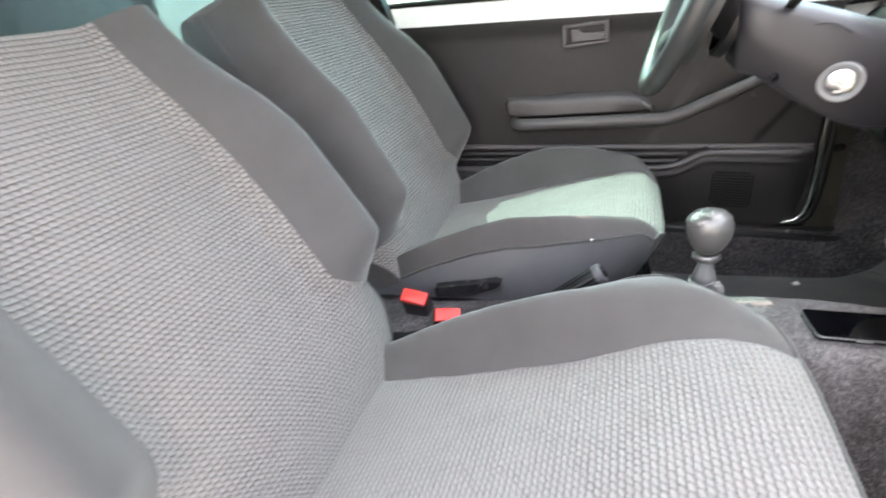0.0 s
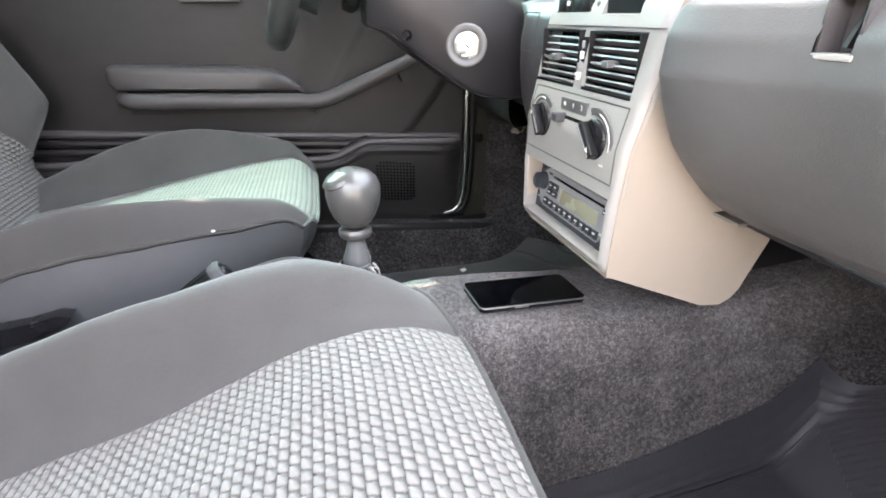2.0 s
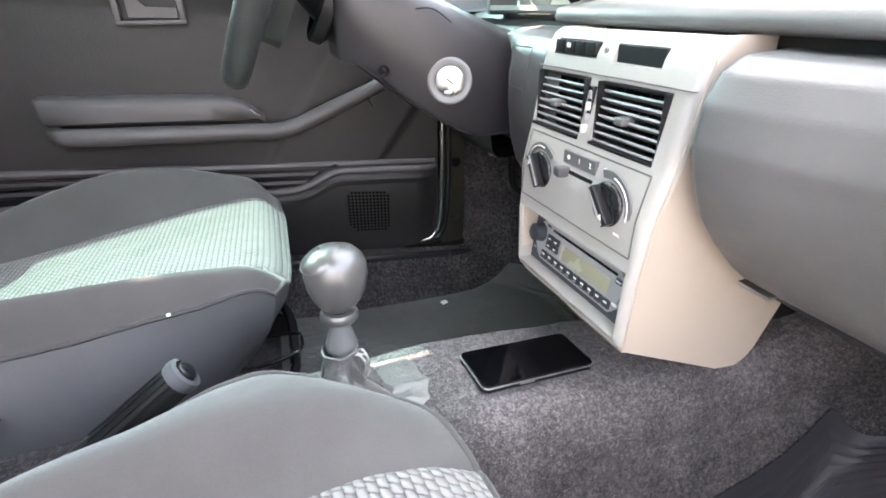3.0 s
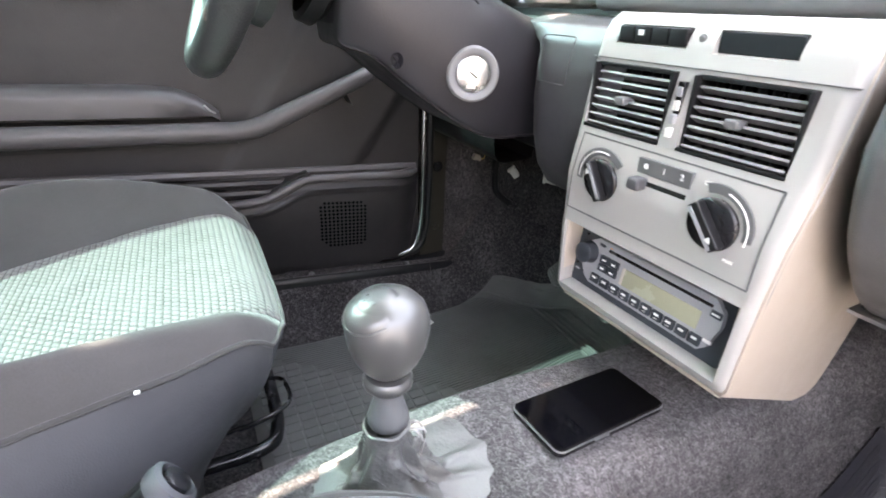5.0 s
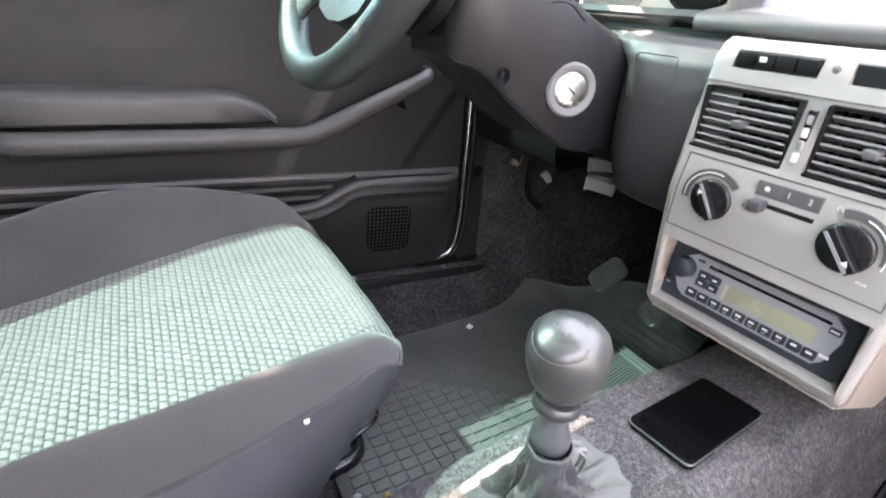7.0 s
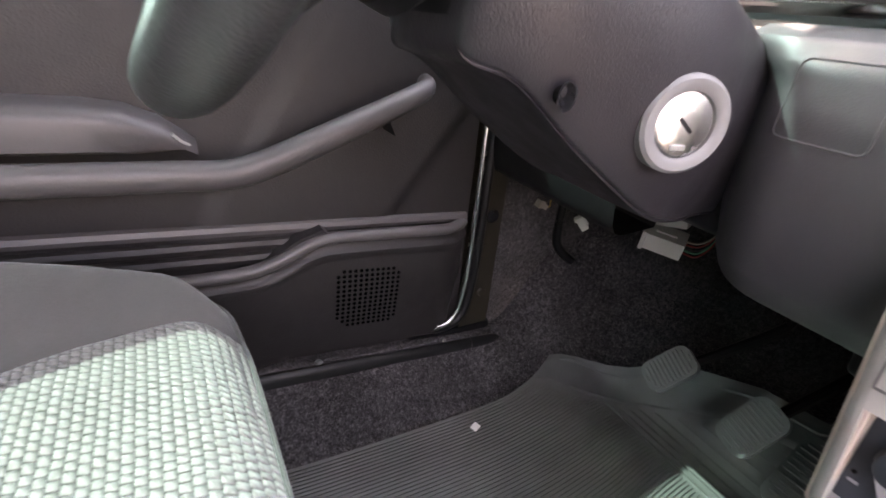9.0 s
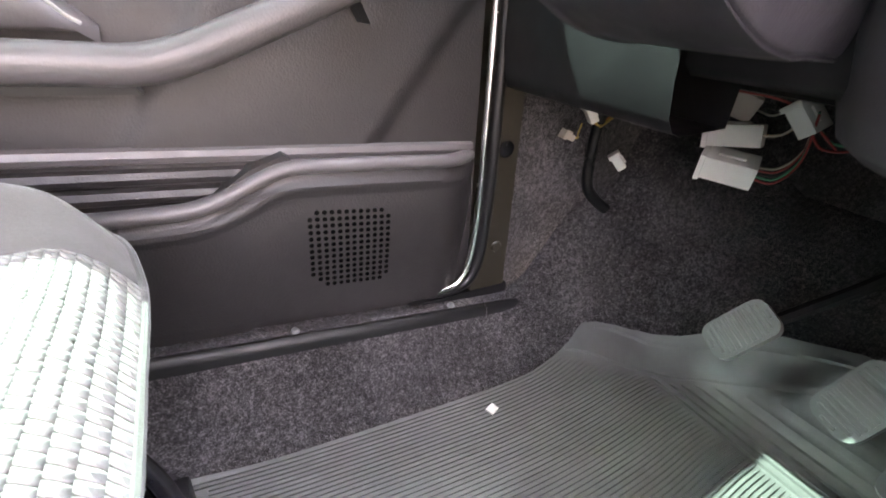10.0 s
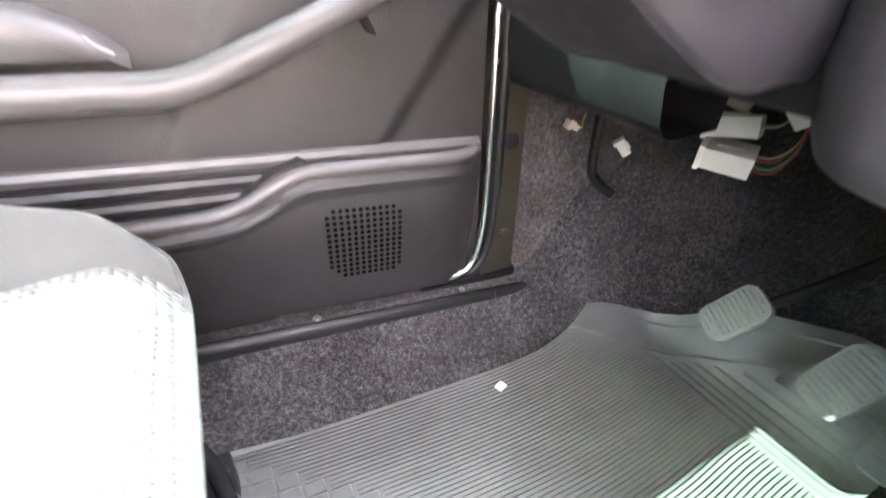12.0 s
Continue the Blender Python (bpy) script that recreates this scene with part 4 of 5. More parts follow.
edges_z = sorted(set([round(v, 4) for v in span(-0.058, 0.262, 80)] + [r[i] + d for r in (NICHE, V1, V2, CLOCK, SWITCH) for i in (2, 3) for d in (-0.0005, 0.0005)]))
def taper_y(z):
    return 1 - 0.10 * step(0.20, -0.06, z)


def corner(z):           # the lower corners are round
    d = max(0.0, (-0.036 - z) / 0.022)
    return 1 - 0.022 * (1 - math.sqrt(max(0.0, 1 - d * d))) / HALF


def face(y, z):
    x = front_x(z)
    e = max(0.0, abs(y) - (HALF - 0.012)) / 0.012
    x += 0.012 * (1 - math.sqrt(max(0.0, 1 - e * e)))
    if inside(y, z, NICHE):
        x += 0.034
    for r, d in ((V1, 0.030), (V2, 0.030), (CLOCK, 0.006), (SWITCH, 0.008)):
        if inside(y, z, r):
            x += d
    k = taper_y(z) * corner(z)
    return (x, C0 + y * k, z)


kpart("front_frame", grid(face, edges_y, edges_z, keep=lambda y, z: not (inside(y, z, V1, -0.001) or inside(y, z, V2, -0.001))), M_SILVER, label="silver-grey console face", angle=35)
cheek = [(0.004, -0.052), (-0.001, -0.040), (0.000, 0.04), (0.003, 0.10), (0.016, 0.15), (0.030, 0.22), (0.036, 0.244), (0.060, 0.262), (0.207, 0.262), (0.258, 0.03), (0.246, -0.020), (0.210, -0.100), (0.200, -0.112), (0.183, -0.120), (0.150, -0.115)]
for sg in (-1, 1):
    a, c = sorted((C0 + sg * (HALF - 0.008), C0 + sg * HALF))
    b = prism(cheek, a, c, "y", 0.006, 3)
    for v in b.verts:
        k = taper_y(v.co.z) * (corner(v.co.z) if v.co.x < 0.025 else 1)
        v.co.y = C0 + (v.co.y - C0) * k
    kpart("cheek", b, M_BEIGE, label="beige plastic console side", angle=35)
b = prism([(0.004, -0.054), (0.018, -0.058), (0.130, -0.106), (0.13, -0.085), (0.03, -0.042)], C0 - 0.104, C0 + 0.104, "y", 0.003)
kpart("underside", b, M_BEIGE)
b = box(0.040, 0.19, C0 - 0.11, C0 + 0.11, 0.245, 0.258, 0.003)
kpart("top_cover", b, M_SILVER)
for y0, y1 in ((NICHE[0] - 0.004, NICHE[0] + 0.001), (NICHE[1] - 0.001, NICHE[1] + 0.004)):
    kpart("niche_side", box(-0.004, 0.03, y0 * 0.915, y1 * 0.915, NICHE[2], NICHE[3], 0.0008, 1), M_BEIGE)
kpart("seam", box(0.020, 0.0235, C0 - 0.122, C0 + 0.122, 0.2190, 0.2199), M_SCALE)

# vents: frame, slats, vertical vanes, small knob
for r in (V1, V2):
    y0, y1, z0, z1 = r[0] + C0, r[1] + C0, r[2], r[3]
    vent = kpart("vent", box(0.044, 0.048, y0, y1, z0, z1), M_GLOSS, label="black air vent")
    fb = bmesh.new()
    for (a, c, e, f) in ((y0, y1, z0, z0 + 0.0035), (y0, y1, z1 - 0.0035, z1), (y0, y0 + 0.0035, z0, z1), (y1 - 0.0035, y1, z0, z1)):
        box(front_x((e + f) / 2) - 0.0012, front_x((e + f) / 2) + 0.034, a, c, e, f, 0.0012, 2, fb)
    kpart("vent_frame", fb, M_BLACK, vent)
    for k in range(7):
        z = z0 + 0.0065 + k * (z1 - z0 - 0.012) / 6.4
        x = front_x(z) + 0.002
        b = prism([(x - 0.0012, z - 0.0012), (x, z + 0.0008), (x + 0.010, z - 0.0052), (x + 0.010, z - 0.0070), (x, z - 0.0018)], y0 + 0.003, y1 - 0.003, "y")
        kpart("slat", b, M_SLAT, vent)
    for k in range(7):
        y = y0 + 0.012 + k * (y1 - y0 - 0.024) / 6
        kpart("vane", box(0.030, 0.042, y - 0.0008, y + 0.0008, z0 + 0.002, z1 - 0.002), M_BLACK, vent)
    ym, zm = (y0 + y1) / 2 + 0.004, (z0 + z1) / 2 - 0.001
    kpart("vent_knob", box(front_x(zm) - 0.007, front_x(zm) + 0.01, ym - 0.006, ym + 0.006, zm - 0.0035, zm + 0.0045, 0.002, 3), M_KNOB, vent, "grey vent knob")
# wheel strip between the vents
kpart("wheel_slot", box(front_x(0.19) - 0.0022, 0.03, C0 + 0.004, C0 + 0.011, 0.158, 0.208, 0.0006, 1, None, None), M_GLOSS)
for k in range(4):
    z = 0.160 + 0.0118 * k
    kpart("thumb_wheel", box(front_x(z) - 0.0045, front_x(z) + 0.004, C0 + 0.005, C0 + 0.010, z, z + 0.0085, 0.001), M_RADIO if k % 2 else M_WHITE)

# heater panel: groove, dials, slider, print
gb = bmesh.new()
for (a, c, e, f) in ((-0.104, 0.107, 0.0605, 0.062), (-0.104, 0.107, 0.1425, 0.144), (-0.1045, -0.103, 0.062, 0.1425), (0.106, 0.1075, 0.062, 0.1425)):
    n = 30 if f - e > 0.01 else 1
    for i in range(n):
        zz0, zz1 = e + (f - e) * i / n, e + (f - e) * (i + 1) / n
        x = front_x((zz0 + zz1) / 2)
        box(x - 0.0005, x + 0.006, C0 + a, C0 + c, zz0, zz1 + 0.0002, 0, 1, gb)
kpart("panel_line", gb, M_SCALE)


def dial(y, z, r, turn, a0, a1):
    x = front_x(z)
    m = Matrix.Translation((x, y, z)) @ Matrix.Rotation(-math.pi / 2, 4, "Y")
    arcs = span(a0, a1, 46)
    rows_ = [[(x - 0.0012 - hgt, y + rr * math.cos(radians(a)), z + rr * math.sin(radians(a))) for a in arcs] for rr, hgt in ((r * 1.14, -0.002), (r * 1.15, -0.0004), (r * 1.50, -0.0004), (r * 1.52, -0.002))]
    ring = skins(rows_)
    d = kpart("dial", turned([(0.0, 0.004), (r * 0.86, 0.004), (r * 0.95, 0.003), (r * 0.99, 0.0015), (r, 0.0)], 40, m), M_GLOSS, label="round black heater dial")
    kpart("scale_band", ring, M_SCALE, d)
    line = [Vector((x - 0.0016, y + r * 1.32 * math.cos(radians(a)), z + r * 1.32 * math.sin(radians(a)))) for a in span(a0 + 35, a1 - 35, 30)]
    kpart("scale_line", tube(line, 0.0007, 5), M_MARK, d, "white printed arc")
    tm = Matrix.Translation((x - 0.0045, y, z)) @ Matrix.Rotation(radians(turn), 4, "X")
    kpart("grip", box(-0.010, 0.001, -0.0052, 0.0052, -r * 0.93, r * 0.93, 0.0022, 3, None, tm), M_BLACK, d)
    kpart("grip_line", box(-0.0106, -0.0098, -0.0046, -0.0012, -r * 0.86, r * 0.86, 0.0002, 1, None, tm), M_RADIO, d, "silver line on the grip")
    arrow = prism([(-0.0026, r * 0.42), (0.0034, r * 0.42), (0.0004, r * 0.66)], 0, 0.0006, "x", 0, 1, tm @ Matrix.Translation((-0.0108, 0, 0)))
    kpart("arrow", arrow, M_MARK, d, "white arrow mark")
    return d


dial(C0 + 0.066, 0.103, 0.0222, -32, -40, 140)
dial(C0 - 0.061, 0.103, 0.0232, 140, 70, 230)
x = front_x(0.132)
kpart("fan_scale", box(x - 0.0032, x + 0.003, C0 - 0.031, C0 + 0.027, 0.123, 0.138, 0.0004, 1), M_SCALE, label="grey printed fan scale")
xs = front_x(0.118)
kpart("slider_slot", box(xs - 0.0012, xs + 0.003, C0 - 0.030, C0 + 0.016, 0.1105, 0.1175, 0.0003, 1), M_GLOSS)
kpart("slider_knob", box(xs - 0.014, xs + 0.002, C0 + 0.012, C0 + 0.026, 0.1090, 0.1205, 0.003, 3), M_SKIRT, label="small dark fan slider")
lm = Matrix(((0, 0, -1, 0), (-1, 0, 0, 0), (0, 1, 0, 0), (0, 0, 0, 1)))
for txt, yy in (("1", C0 - 0.003), ("2", C0 - 0.022)):
    kpart("figure", words(txt, 0.008, Matrix.Translation((x - 0.0034, yy, 0.1310)) @ lm), M_MARK)
kpart("fan_mark", turned([(0.0, 0.0005), (0.0028, 0.0005), (0.003, 0.0)], 6, Matrix.Translation((x - 0.0033, C0 + 0.017, 0.1310)) @ Matrix.Rotation(-math.pi / 2, 4, "Y")), M_MARK)
kpart("off_mark", words("OFF", 0.0058, Matrix.Translation((front_x(0.133) - 0.0016, C0 - 0.047, 0.1330)) @ lm), M_MARK)
kpart("max_mark", words("MAX", 0.0040, Matrix.Translation((front_x(0.078) - 0.0016, C0 - 0.083, 0.0785)) @ lm), M_MARK)

# push switches and clock
for k in range(4):
    y = C0 + SWITCH[1] - 0.001 - k * 0.0193
    sw = kpart("switch", box(front_x(0.243) - 0.004, front_x(0.243) + 0.008, y - 0.0188, y - 0.001, 0.2352, 0.2500, 0.0018, 2), M_BLACK, label="black push switch")
    if k == 1:
        kpart("switch_mark", box(front_x(0.243) - 0.0045, front_x(0.243), y - 0.012, y - 0.005, 0.242, 0.247, 0.0004, 1), M_MARK, sw, "white lamp symbol as a bar")
kpart("warning_lamp", turned([(0.0, 0.0016), (0.0026, 0.0014), (0.0034, 0.0), (0.0042, 0.0)], 18, Matrix.Translation((front_x(0.243), C0 + 0.0065, 0.2425)) @ Matrix.Rotation(-math.pi / 2, 4, "Y")), M_KNOB, label="small round grey warning lamp")
kpart("clock_glass", box(front_x(0.2425) + 0.002, front_x(0.2425) + 0.01, C0 + CLOCK[0] + 0.0008, C0 + CLOCK[1] - 0.0008, 0.2328, 0.2497, 0.0006, 1), M_LCDDARK, label="dark clock display")

# ---- radio ----
lean = math.atan2(0.018, 0.074)
RAD = CON @ Matrix.Translation((0.017, 0.0054, 0.003)) @ Matrix.Rotation(lean * 0.6, 4, "Y") @ Matrix.Scale(1.04, 4)
radio = thing("car_radio", "silver-faced car radio in a black mounting plate", "radio", RAD)


def rp(name, y0, y1, z0, z1, x0, x1, mat, parent=None, label="", bev=0.0006, seg=2):
    """A block of the radio's face. y0..y1 across (positive to the driver), z up, x out of the face is negative."""
    return part(name, box(x0, x1, y0, y1, z0, z1, bev, seg), mat, parent or radio, label)


plate = part("mounting_plate", prism(round_rect(-0.097, 0.097, -0.036, 0.036, 0.007), 0.0, 0.006, "x", 0.0015), M_PLATE, radio, "dark blue-black mounting plate")
for y, z in ((0.084, 0.023), (-0.080, 0.020), (-0.068, -0.026), (0.088, -0.014)):
    part("plate_hole", turned([(0.0, 0.0006), (0.0013, 0.0006), (0.0016, 0.0)], 10, Matrix.Translation((-0.0002, y, z)) @ Matrix.Rotation(-math.pi / 2, 4, "Y")), M_GLOSS, plate)
body = [(0.062, 0.027), (0.079, 0.016), (0.080, -0.005), (0.070, -0.021), (0.062, -0.026), (-0.074, -0.026), (-0.081, -0.019), (-0.087, 0.004), (-0.085, 0.017), (-0.074, 0.027)]
facep = part("faceplate", prism(body, -0.006, 0.001, "x", 0.002, 2), M_RADIO, radio, "silver plastic faceplate")
part("volume_knob", turned([(0.0, 0.013), (0.009, 0.0128), (0.0112, 0.011), (0.0118, 0.004), (0.0128, 0.0)], 32, Matrix.Translation((-0.006, 0.071, 0.007)) @ Matrix.Rotation(-math.pi / 2, 4, "Y")), M_PLATE, facep, "dark round volume knob")
rp("disc_slot", -0.074, 0.046, 0.0172, 0.0205, -0.0066, -0.004, M_GLOSS, facep)
rp("eject_lamp", 0.043, 0.046, 0.0215, 0.0225, -0.0067, -0.004, M_ORANGE, facep)
rp("display", -0.067, 0.020, -0.009, 0.0095, -0.0065, -0.004, M_LCD, facep, "olive grey display")
rp("display_edge", 0.020, 0.0235, -0.009, 0.0095, -0.0067, -0.004, M_BEIGE, facep)
for i in range(2):
    for j in range(2):
        bt = rp("button", 0.0285 + 0.0130 * i, 0.0405 + 0.0130 * i, -0.0065 + 0.0095 * j, 0.0020 + 0.0095 * j, -0.0085, -0.005, M_PLATE, facep, "", 0.0009)
        rp("button_mark", 0.0320 + 0.0130 * i, 0.0370 + 0.0130 * i, -0.0035 + 0.0095 * j, -0.0015 + 0.0095 * j, -0.0088, -0.008, M_MARK, bt, "", 0)
for i in range(10):
    y = 0.060 - i * 0.0137
    bt = rp("preset_button", y - 0.0125, y - 0.0006, -0.0225, -0.0125, -0.0085, -0.005, M_PLATE, facep, "", 0.0011)
    rp("button_mark", y - 0.0092, y - 0.0038, -0.0172, -0.0148, -0.0088, -0.008, M_MARK, bt, "", 0)
    if 2 <= i <= 7:
        rp("button_mark", y - 0.0085, y - 0.0045, -0.0206, -0.0192, -0.0088, -0.008, M_SILVER, bt, "", 0)
rp("mode_button", -0.0845, -0.074, 0.010, 0.0165, -0.0075, -0.005, M_PLATE, facep, "", 0.0009)
rp("mode_mark", -0.0828, -0.0755, 0.0124, 0.0140, -0.0079, -0.007, M_MARK, facep, "", 0)
rp("maker_bar", -0.0845, -0.0765, -0.0150, -0.0120, -0.0065, -0.005, M_MARK, facep, "plain pale bar", 0)
rp("disc_mark", 0.052, 0.060, 0.0195, 0.0225, -0.0066, -0.005, M_PLATE, facep, "", 0)
rp("plate_mark", 0.083, 0.089, -0.0215, -0.0195, -0.0004, 0.001, M_RADIO, plate, "", 0)

# ---- steering ----
AX = Vector((-math.cos(radians(24)), 0, math.sin(radians(24))))       # from the dash to the driver
UPV = Vector((math.sin(radians(24)), 0, math.cos(radians(24))))
CEN = Vector((-0.345, 0.362, 0.585)) + UPV * 0.186 + Vector((0, 0, 0))
WM = Matrix(((AX.x, 0, UPV.x, CEN.x), (AX.y, 1, UPV.y, CEN.y), (AX.z, 0, UPV.z, CEN.z), (0, 0, 0, 1)))   # own x to the driver, y left, z up the wheel
wheel = thing("steering_wheel", "dark grey grained steering wheel with broad hub", "steering wheel", WM)
rim = [Vector((0, 0.183 * math.sin(a), -0.183 * math.cos(a))) for a in span(0, 2 * math.pi, 72)[:-1]]
part("rim", tube(rim, 0.0185, 16, up=(1, 0, 0), closed=True, flat=0.9), M_WHEEL, wheel, "grained dark rim")
for a in (-118, -48, 48, 118):
    c = Matrix.Rotation(radians(a), 4, "X")
    wd = 0.036 if abs(a) < 90 else 0.026
    rows = []
    for k in span(0, 1, 10):
        r = 0.06 + k * 0.118
        w = wd * (1.25 - 0.75 * step(0, 0.7, k) + 0.45 * step(0.75, 1.0, k))
        th = 0.013 - 0.004 * k
        xo = -0.030 + 0.030 * k
        rows.append([c @ Vector((xo + th * math.sin(t) * 0.8, w * math.cos(t), -r)) for t in span(0, 2 * math.pi, 14)[:-1]])
    part("spoke", skins(rows, closed=True), M_WHEEL, wheel)
hubp = [(0.070, 0.070), (-0.070, 0.070), (-0.098, 0.030), (-0.100, -0.020), (-0.085, -0.075), (-0.060, -0.112), (-0.020, -0.124), (0.020, -0.124), (0.060, -0.112), (0.085, -0.075), (0.100, -0.020), (0.098, 0.030)]
part("hub_pad", prism(hubp, -0.045, -0.004, "x", 0.014, 3), M_WHEEL, wheel, "grained hub pad")
part("hub_back", turned([(0.055, 0.0), (0.070, 0.03), (0.060, 0.055), (0.0, 0.055)], 28, Matrix.Translation((-0.05, 0, 0)) @ Matrix.Rotation(math.pi / 2, 4, "Y") @ Matrix.Rotation(math.pi, 4, "X")), M_BLACK, wheel)

column = thing("steering_column", "dark plastic steering column cover with ignition lock", "column", (-0.08, 0.35, 0.58))
KO = Matrix.Translation((0.08, -0.35, -0.58))
def colp(name, bm, mat, parent=None, label="", **k):
    bm.transform(KO)
    return part(name, bm, mat, parent or column, label, **k)
def ring_at(x, zc, hw, top, bot, pull):
    """One cross section of the cover: flat right side, full bottom."""
    y = 0.355
    pts = [(-hw * 0.55, top), (-hw * 0.90, top * 0.75), (-hw, top * 0.30), (-hw * 1.0, -bot * 0.30), (-hw * 0.83, -bot * 0.88), (-hw * 0.76, -bot * 0.97), (-hw * 0.66, -bot), (hw * 0.55, -bot * 0.99), (hw * 0.68, -bot * 0.93), (hw, -bot * 0.2), (hw, top * 0.4), (hw * 0.85, top * 0.85), (hw * 0.5, top)]
    return [(x + pull * (-(dz) / 0.1), y + dy, zc + dz) for dy, dz in pts]
rows = []
for x, zc, hw, top, bot in ((-0.205, 0.690, 0.050, 0.040, 0.060), (-0.200, 0.688, 0.068, 0.050, 0.080), (-0.17, 0.676, 0.083, 0.054, 0.080), (-0.12, 0.655, 0.088, 0.056, 0.098), (-0.06, 0.630, 0.0915, 0.058, 0.114), (-0.02, 0.613, 0.090, 0.058, 0.118), (0.02, 0.598, 0.084, 0.058, 0.112), (0.06, 0.585, 0.076, 0.058, 0.100), (0.12, 0.57, 0.072, 0.06, 0.090)):
    rows.append(ring_at(x, zc, hw, top, bot, 0.0))
fine = [[tuple(p) for p in ring] for ring in zip(*[curve_points(line, 6) for line in zip(*rows)])]
fine = [[tuple(v) for v in curve_points(r + [r[0]], 4)[:-1]] for r in fine]
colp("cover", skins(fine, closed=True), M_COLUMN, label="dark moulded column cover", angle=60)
b = bmesh.new()
b.faces.new([b.verts.new(p) for p in fine[0]])
colp("cover_end", b, M_BLACK)
IG = Matrix.Translation((-0.052, 0.262, 0.5785)) @ Matrix.Rotation(radians(90), 4, "X") @ Matrix.Rotation(radians(-18), 4, "Y")
lock = colp("lock_ring", turned([(0.0215, -0.004), (0.0220, 0.004), (0.0250, 0.0065), (0.0300, 0.0065), (0.0325, 0.004), (0.033, -0.014)], 40, IG), M_RING, label="grey lock surround ring")
colp("lock_cylinder", turned([(0.0, 0.0045), (0.0185, 0.0045), (0.0212, 0.003), (0.0216, -0.006)], 36, IG), M_CHROME, lock, label="bright lock cylinder")
colp("key_slot", box(-0.007, 0.007, -0.0013, 0.0013, 0.0046, 0.0052, 0.0003, 1, None, IG @ Matrix.Rotation(radians(-40), 4, "Z")), M_GLOSS, lock)
colp("lock_notch", box(-0.008, 0.004, -0.0165, -0.0125, 0.0046, 0.0056, 0.0008, 1, None, IG), M_STEEL, lock)
colp("screw_recess", turned([(0.0, -0.006), (0.005, -0.006), (0.0075, 0.001), (0.009, 0.001)], 20, Matrix.Translation((-0.146, 0.2745, 0.594)) @ Matrix.Rotation(radians(90), 4, "X") @ Matrix.Rotation(radians(10), 4, "Y")), M_GLOSS)
colp("cover_seam", tube(curve_points([(-0.05, 0.259, 0.655), (-0.075, 0.262, 0.672), (-0.10, 0.268, 0.672), (-0.125, 0.275, 0.663)], 5), 0.0012, 6), M_BLACK)
stalk = tube(curve_points([(-0.13, 0.29, 0.705), (-0.135, 0.24, 0.722), (-0.14, 0.19, 0.740), (-0.142, 0.15, 0.752)], 6), 0.0105, 12, taper=lambda k: 0.75 + 0.35 * k)
colp("stalk", stalk, M_BLACK, label="black wiper stalk")
colp("collar", turned([(0.058, 0.0), (0.066, 0.006), (0.066, 0.022), (0.058, 0.026)], 32, Matrix.Translation((-0.19, 0.36, 0.683)) @ Matrix.Rotation(radians(-66), 4, "Y")), M_BLACK)

# ---- gear lever ----
gear = thing("gear_lever", "grey gear lever with leather boot on the tunnel", "gear lever", (-0.270, -0.004, 0.262))
tiltg = Matrix.Rotation(radians(-2.8), 4, "X") @ Matrix.Rotation(radians(2), 4, "Y")
knob = part("knob", turned([(0.0, 0.2055), (0.012, 0.2046), (0.0215, 0.2008), (0.0282, 0.194), (0.0316, 0.184), (0.0318, 0.174), (0.0294, 0.161), (0.0246, 0.149), (0.0195, 0.1415), (0.0158, 0.1375), (0.0, 0.1365)], 40, tiltg), M_SATIN, gear, "satin grey pear-shaped knob", angle=80)
capm = tiltg @ Matrix.Translation((-0.0125, -0.004, 0.1940)) @ Matrix.Rotation(radians(-24), 4, "Y") @ Matrix.Rotation(radians(8), 4, "X")
part("shift_cap", turned([(0.0, 0.009), (0.010, 0.0082), (0.017, 0.0062), (0.0215, 0.003), (0.0222, -0.002)], 36, capm @ Matrix.Diagonal((0.99, 0.99, 1.0, 1))), M_SATIN, knob, "round shift pattern cap", angle=80)
b = bmesh.new()
for yy in (-0.004, 0.0, 0.004):
    box(-0.004, 0.004, yy - 0.0004, yy + 0.0004, 0.0088, 0.0096, 0, 1, b, capm)
box(-0.0004, 0.0004, -0.004, 0.004, 0.0088, 0.0096, 0, 1, b, capm)
part("shift_marks", b, M_SCALE, knob)
part("cap_ring", tube([capm @ Vector((0.0222 * math.cos(a), 0.0222 * math.sin(a), 0.0008)) for a in span(0, 2 * math.pi, 36)[:-1]], 0.0009, 6, closed=True), M_SATIN, knob)
part("shaft", turned([(0.0100, 0.05), (0.0100, 0.139)], 20, tiltg), M_BLACK, gear)
part("collar", turned([(0.0105, 0.1215), (0.0172, 0.1225), (0.0197, 0.1255), (0.0197, 0.1305), (0.0174, 0.1335), (0.0105, 0.1335)], 36, tiltg), M_SATIN, gear, "grey ring collar")
part("sleeve", turned([(0.0095, 0.121), (0.0105, 0.116), (0.0130, 0.106), (0.0158, 0.097), (0.0170, 0.093), (0.0170, 0.089), (0.016, 0.086), (0.0, 0.086)], 32, tiltg), M_KNOB, gear, "black tapered sleeve")
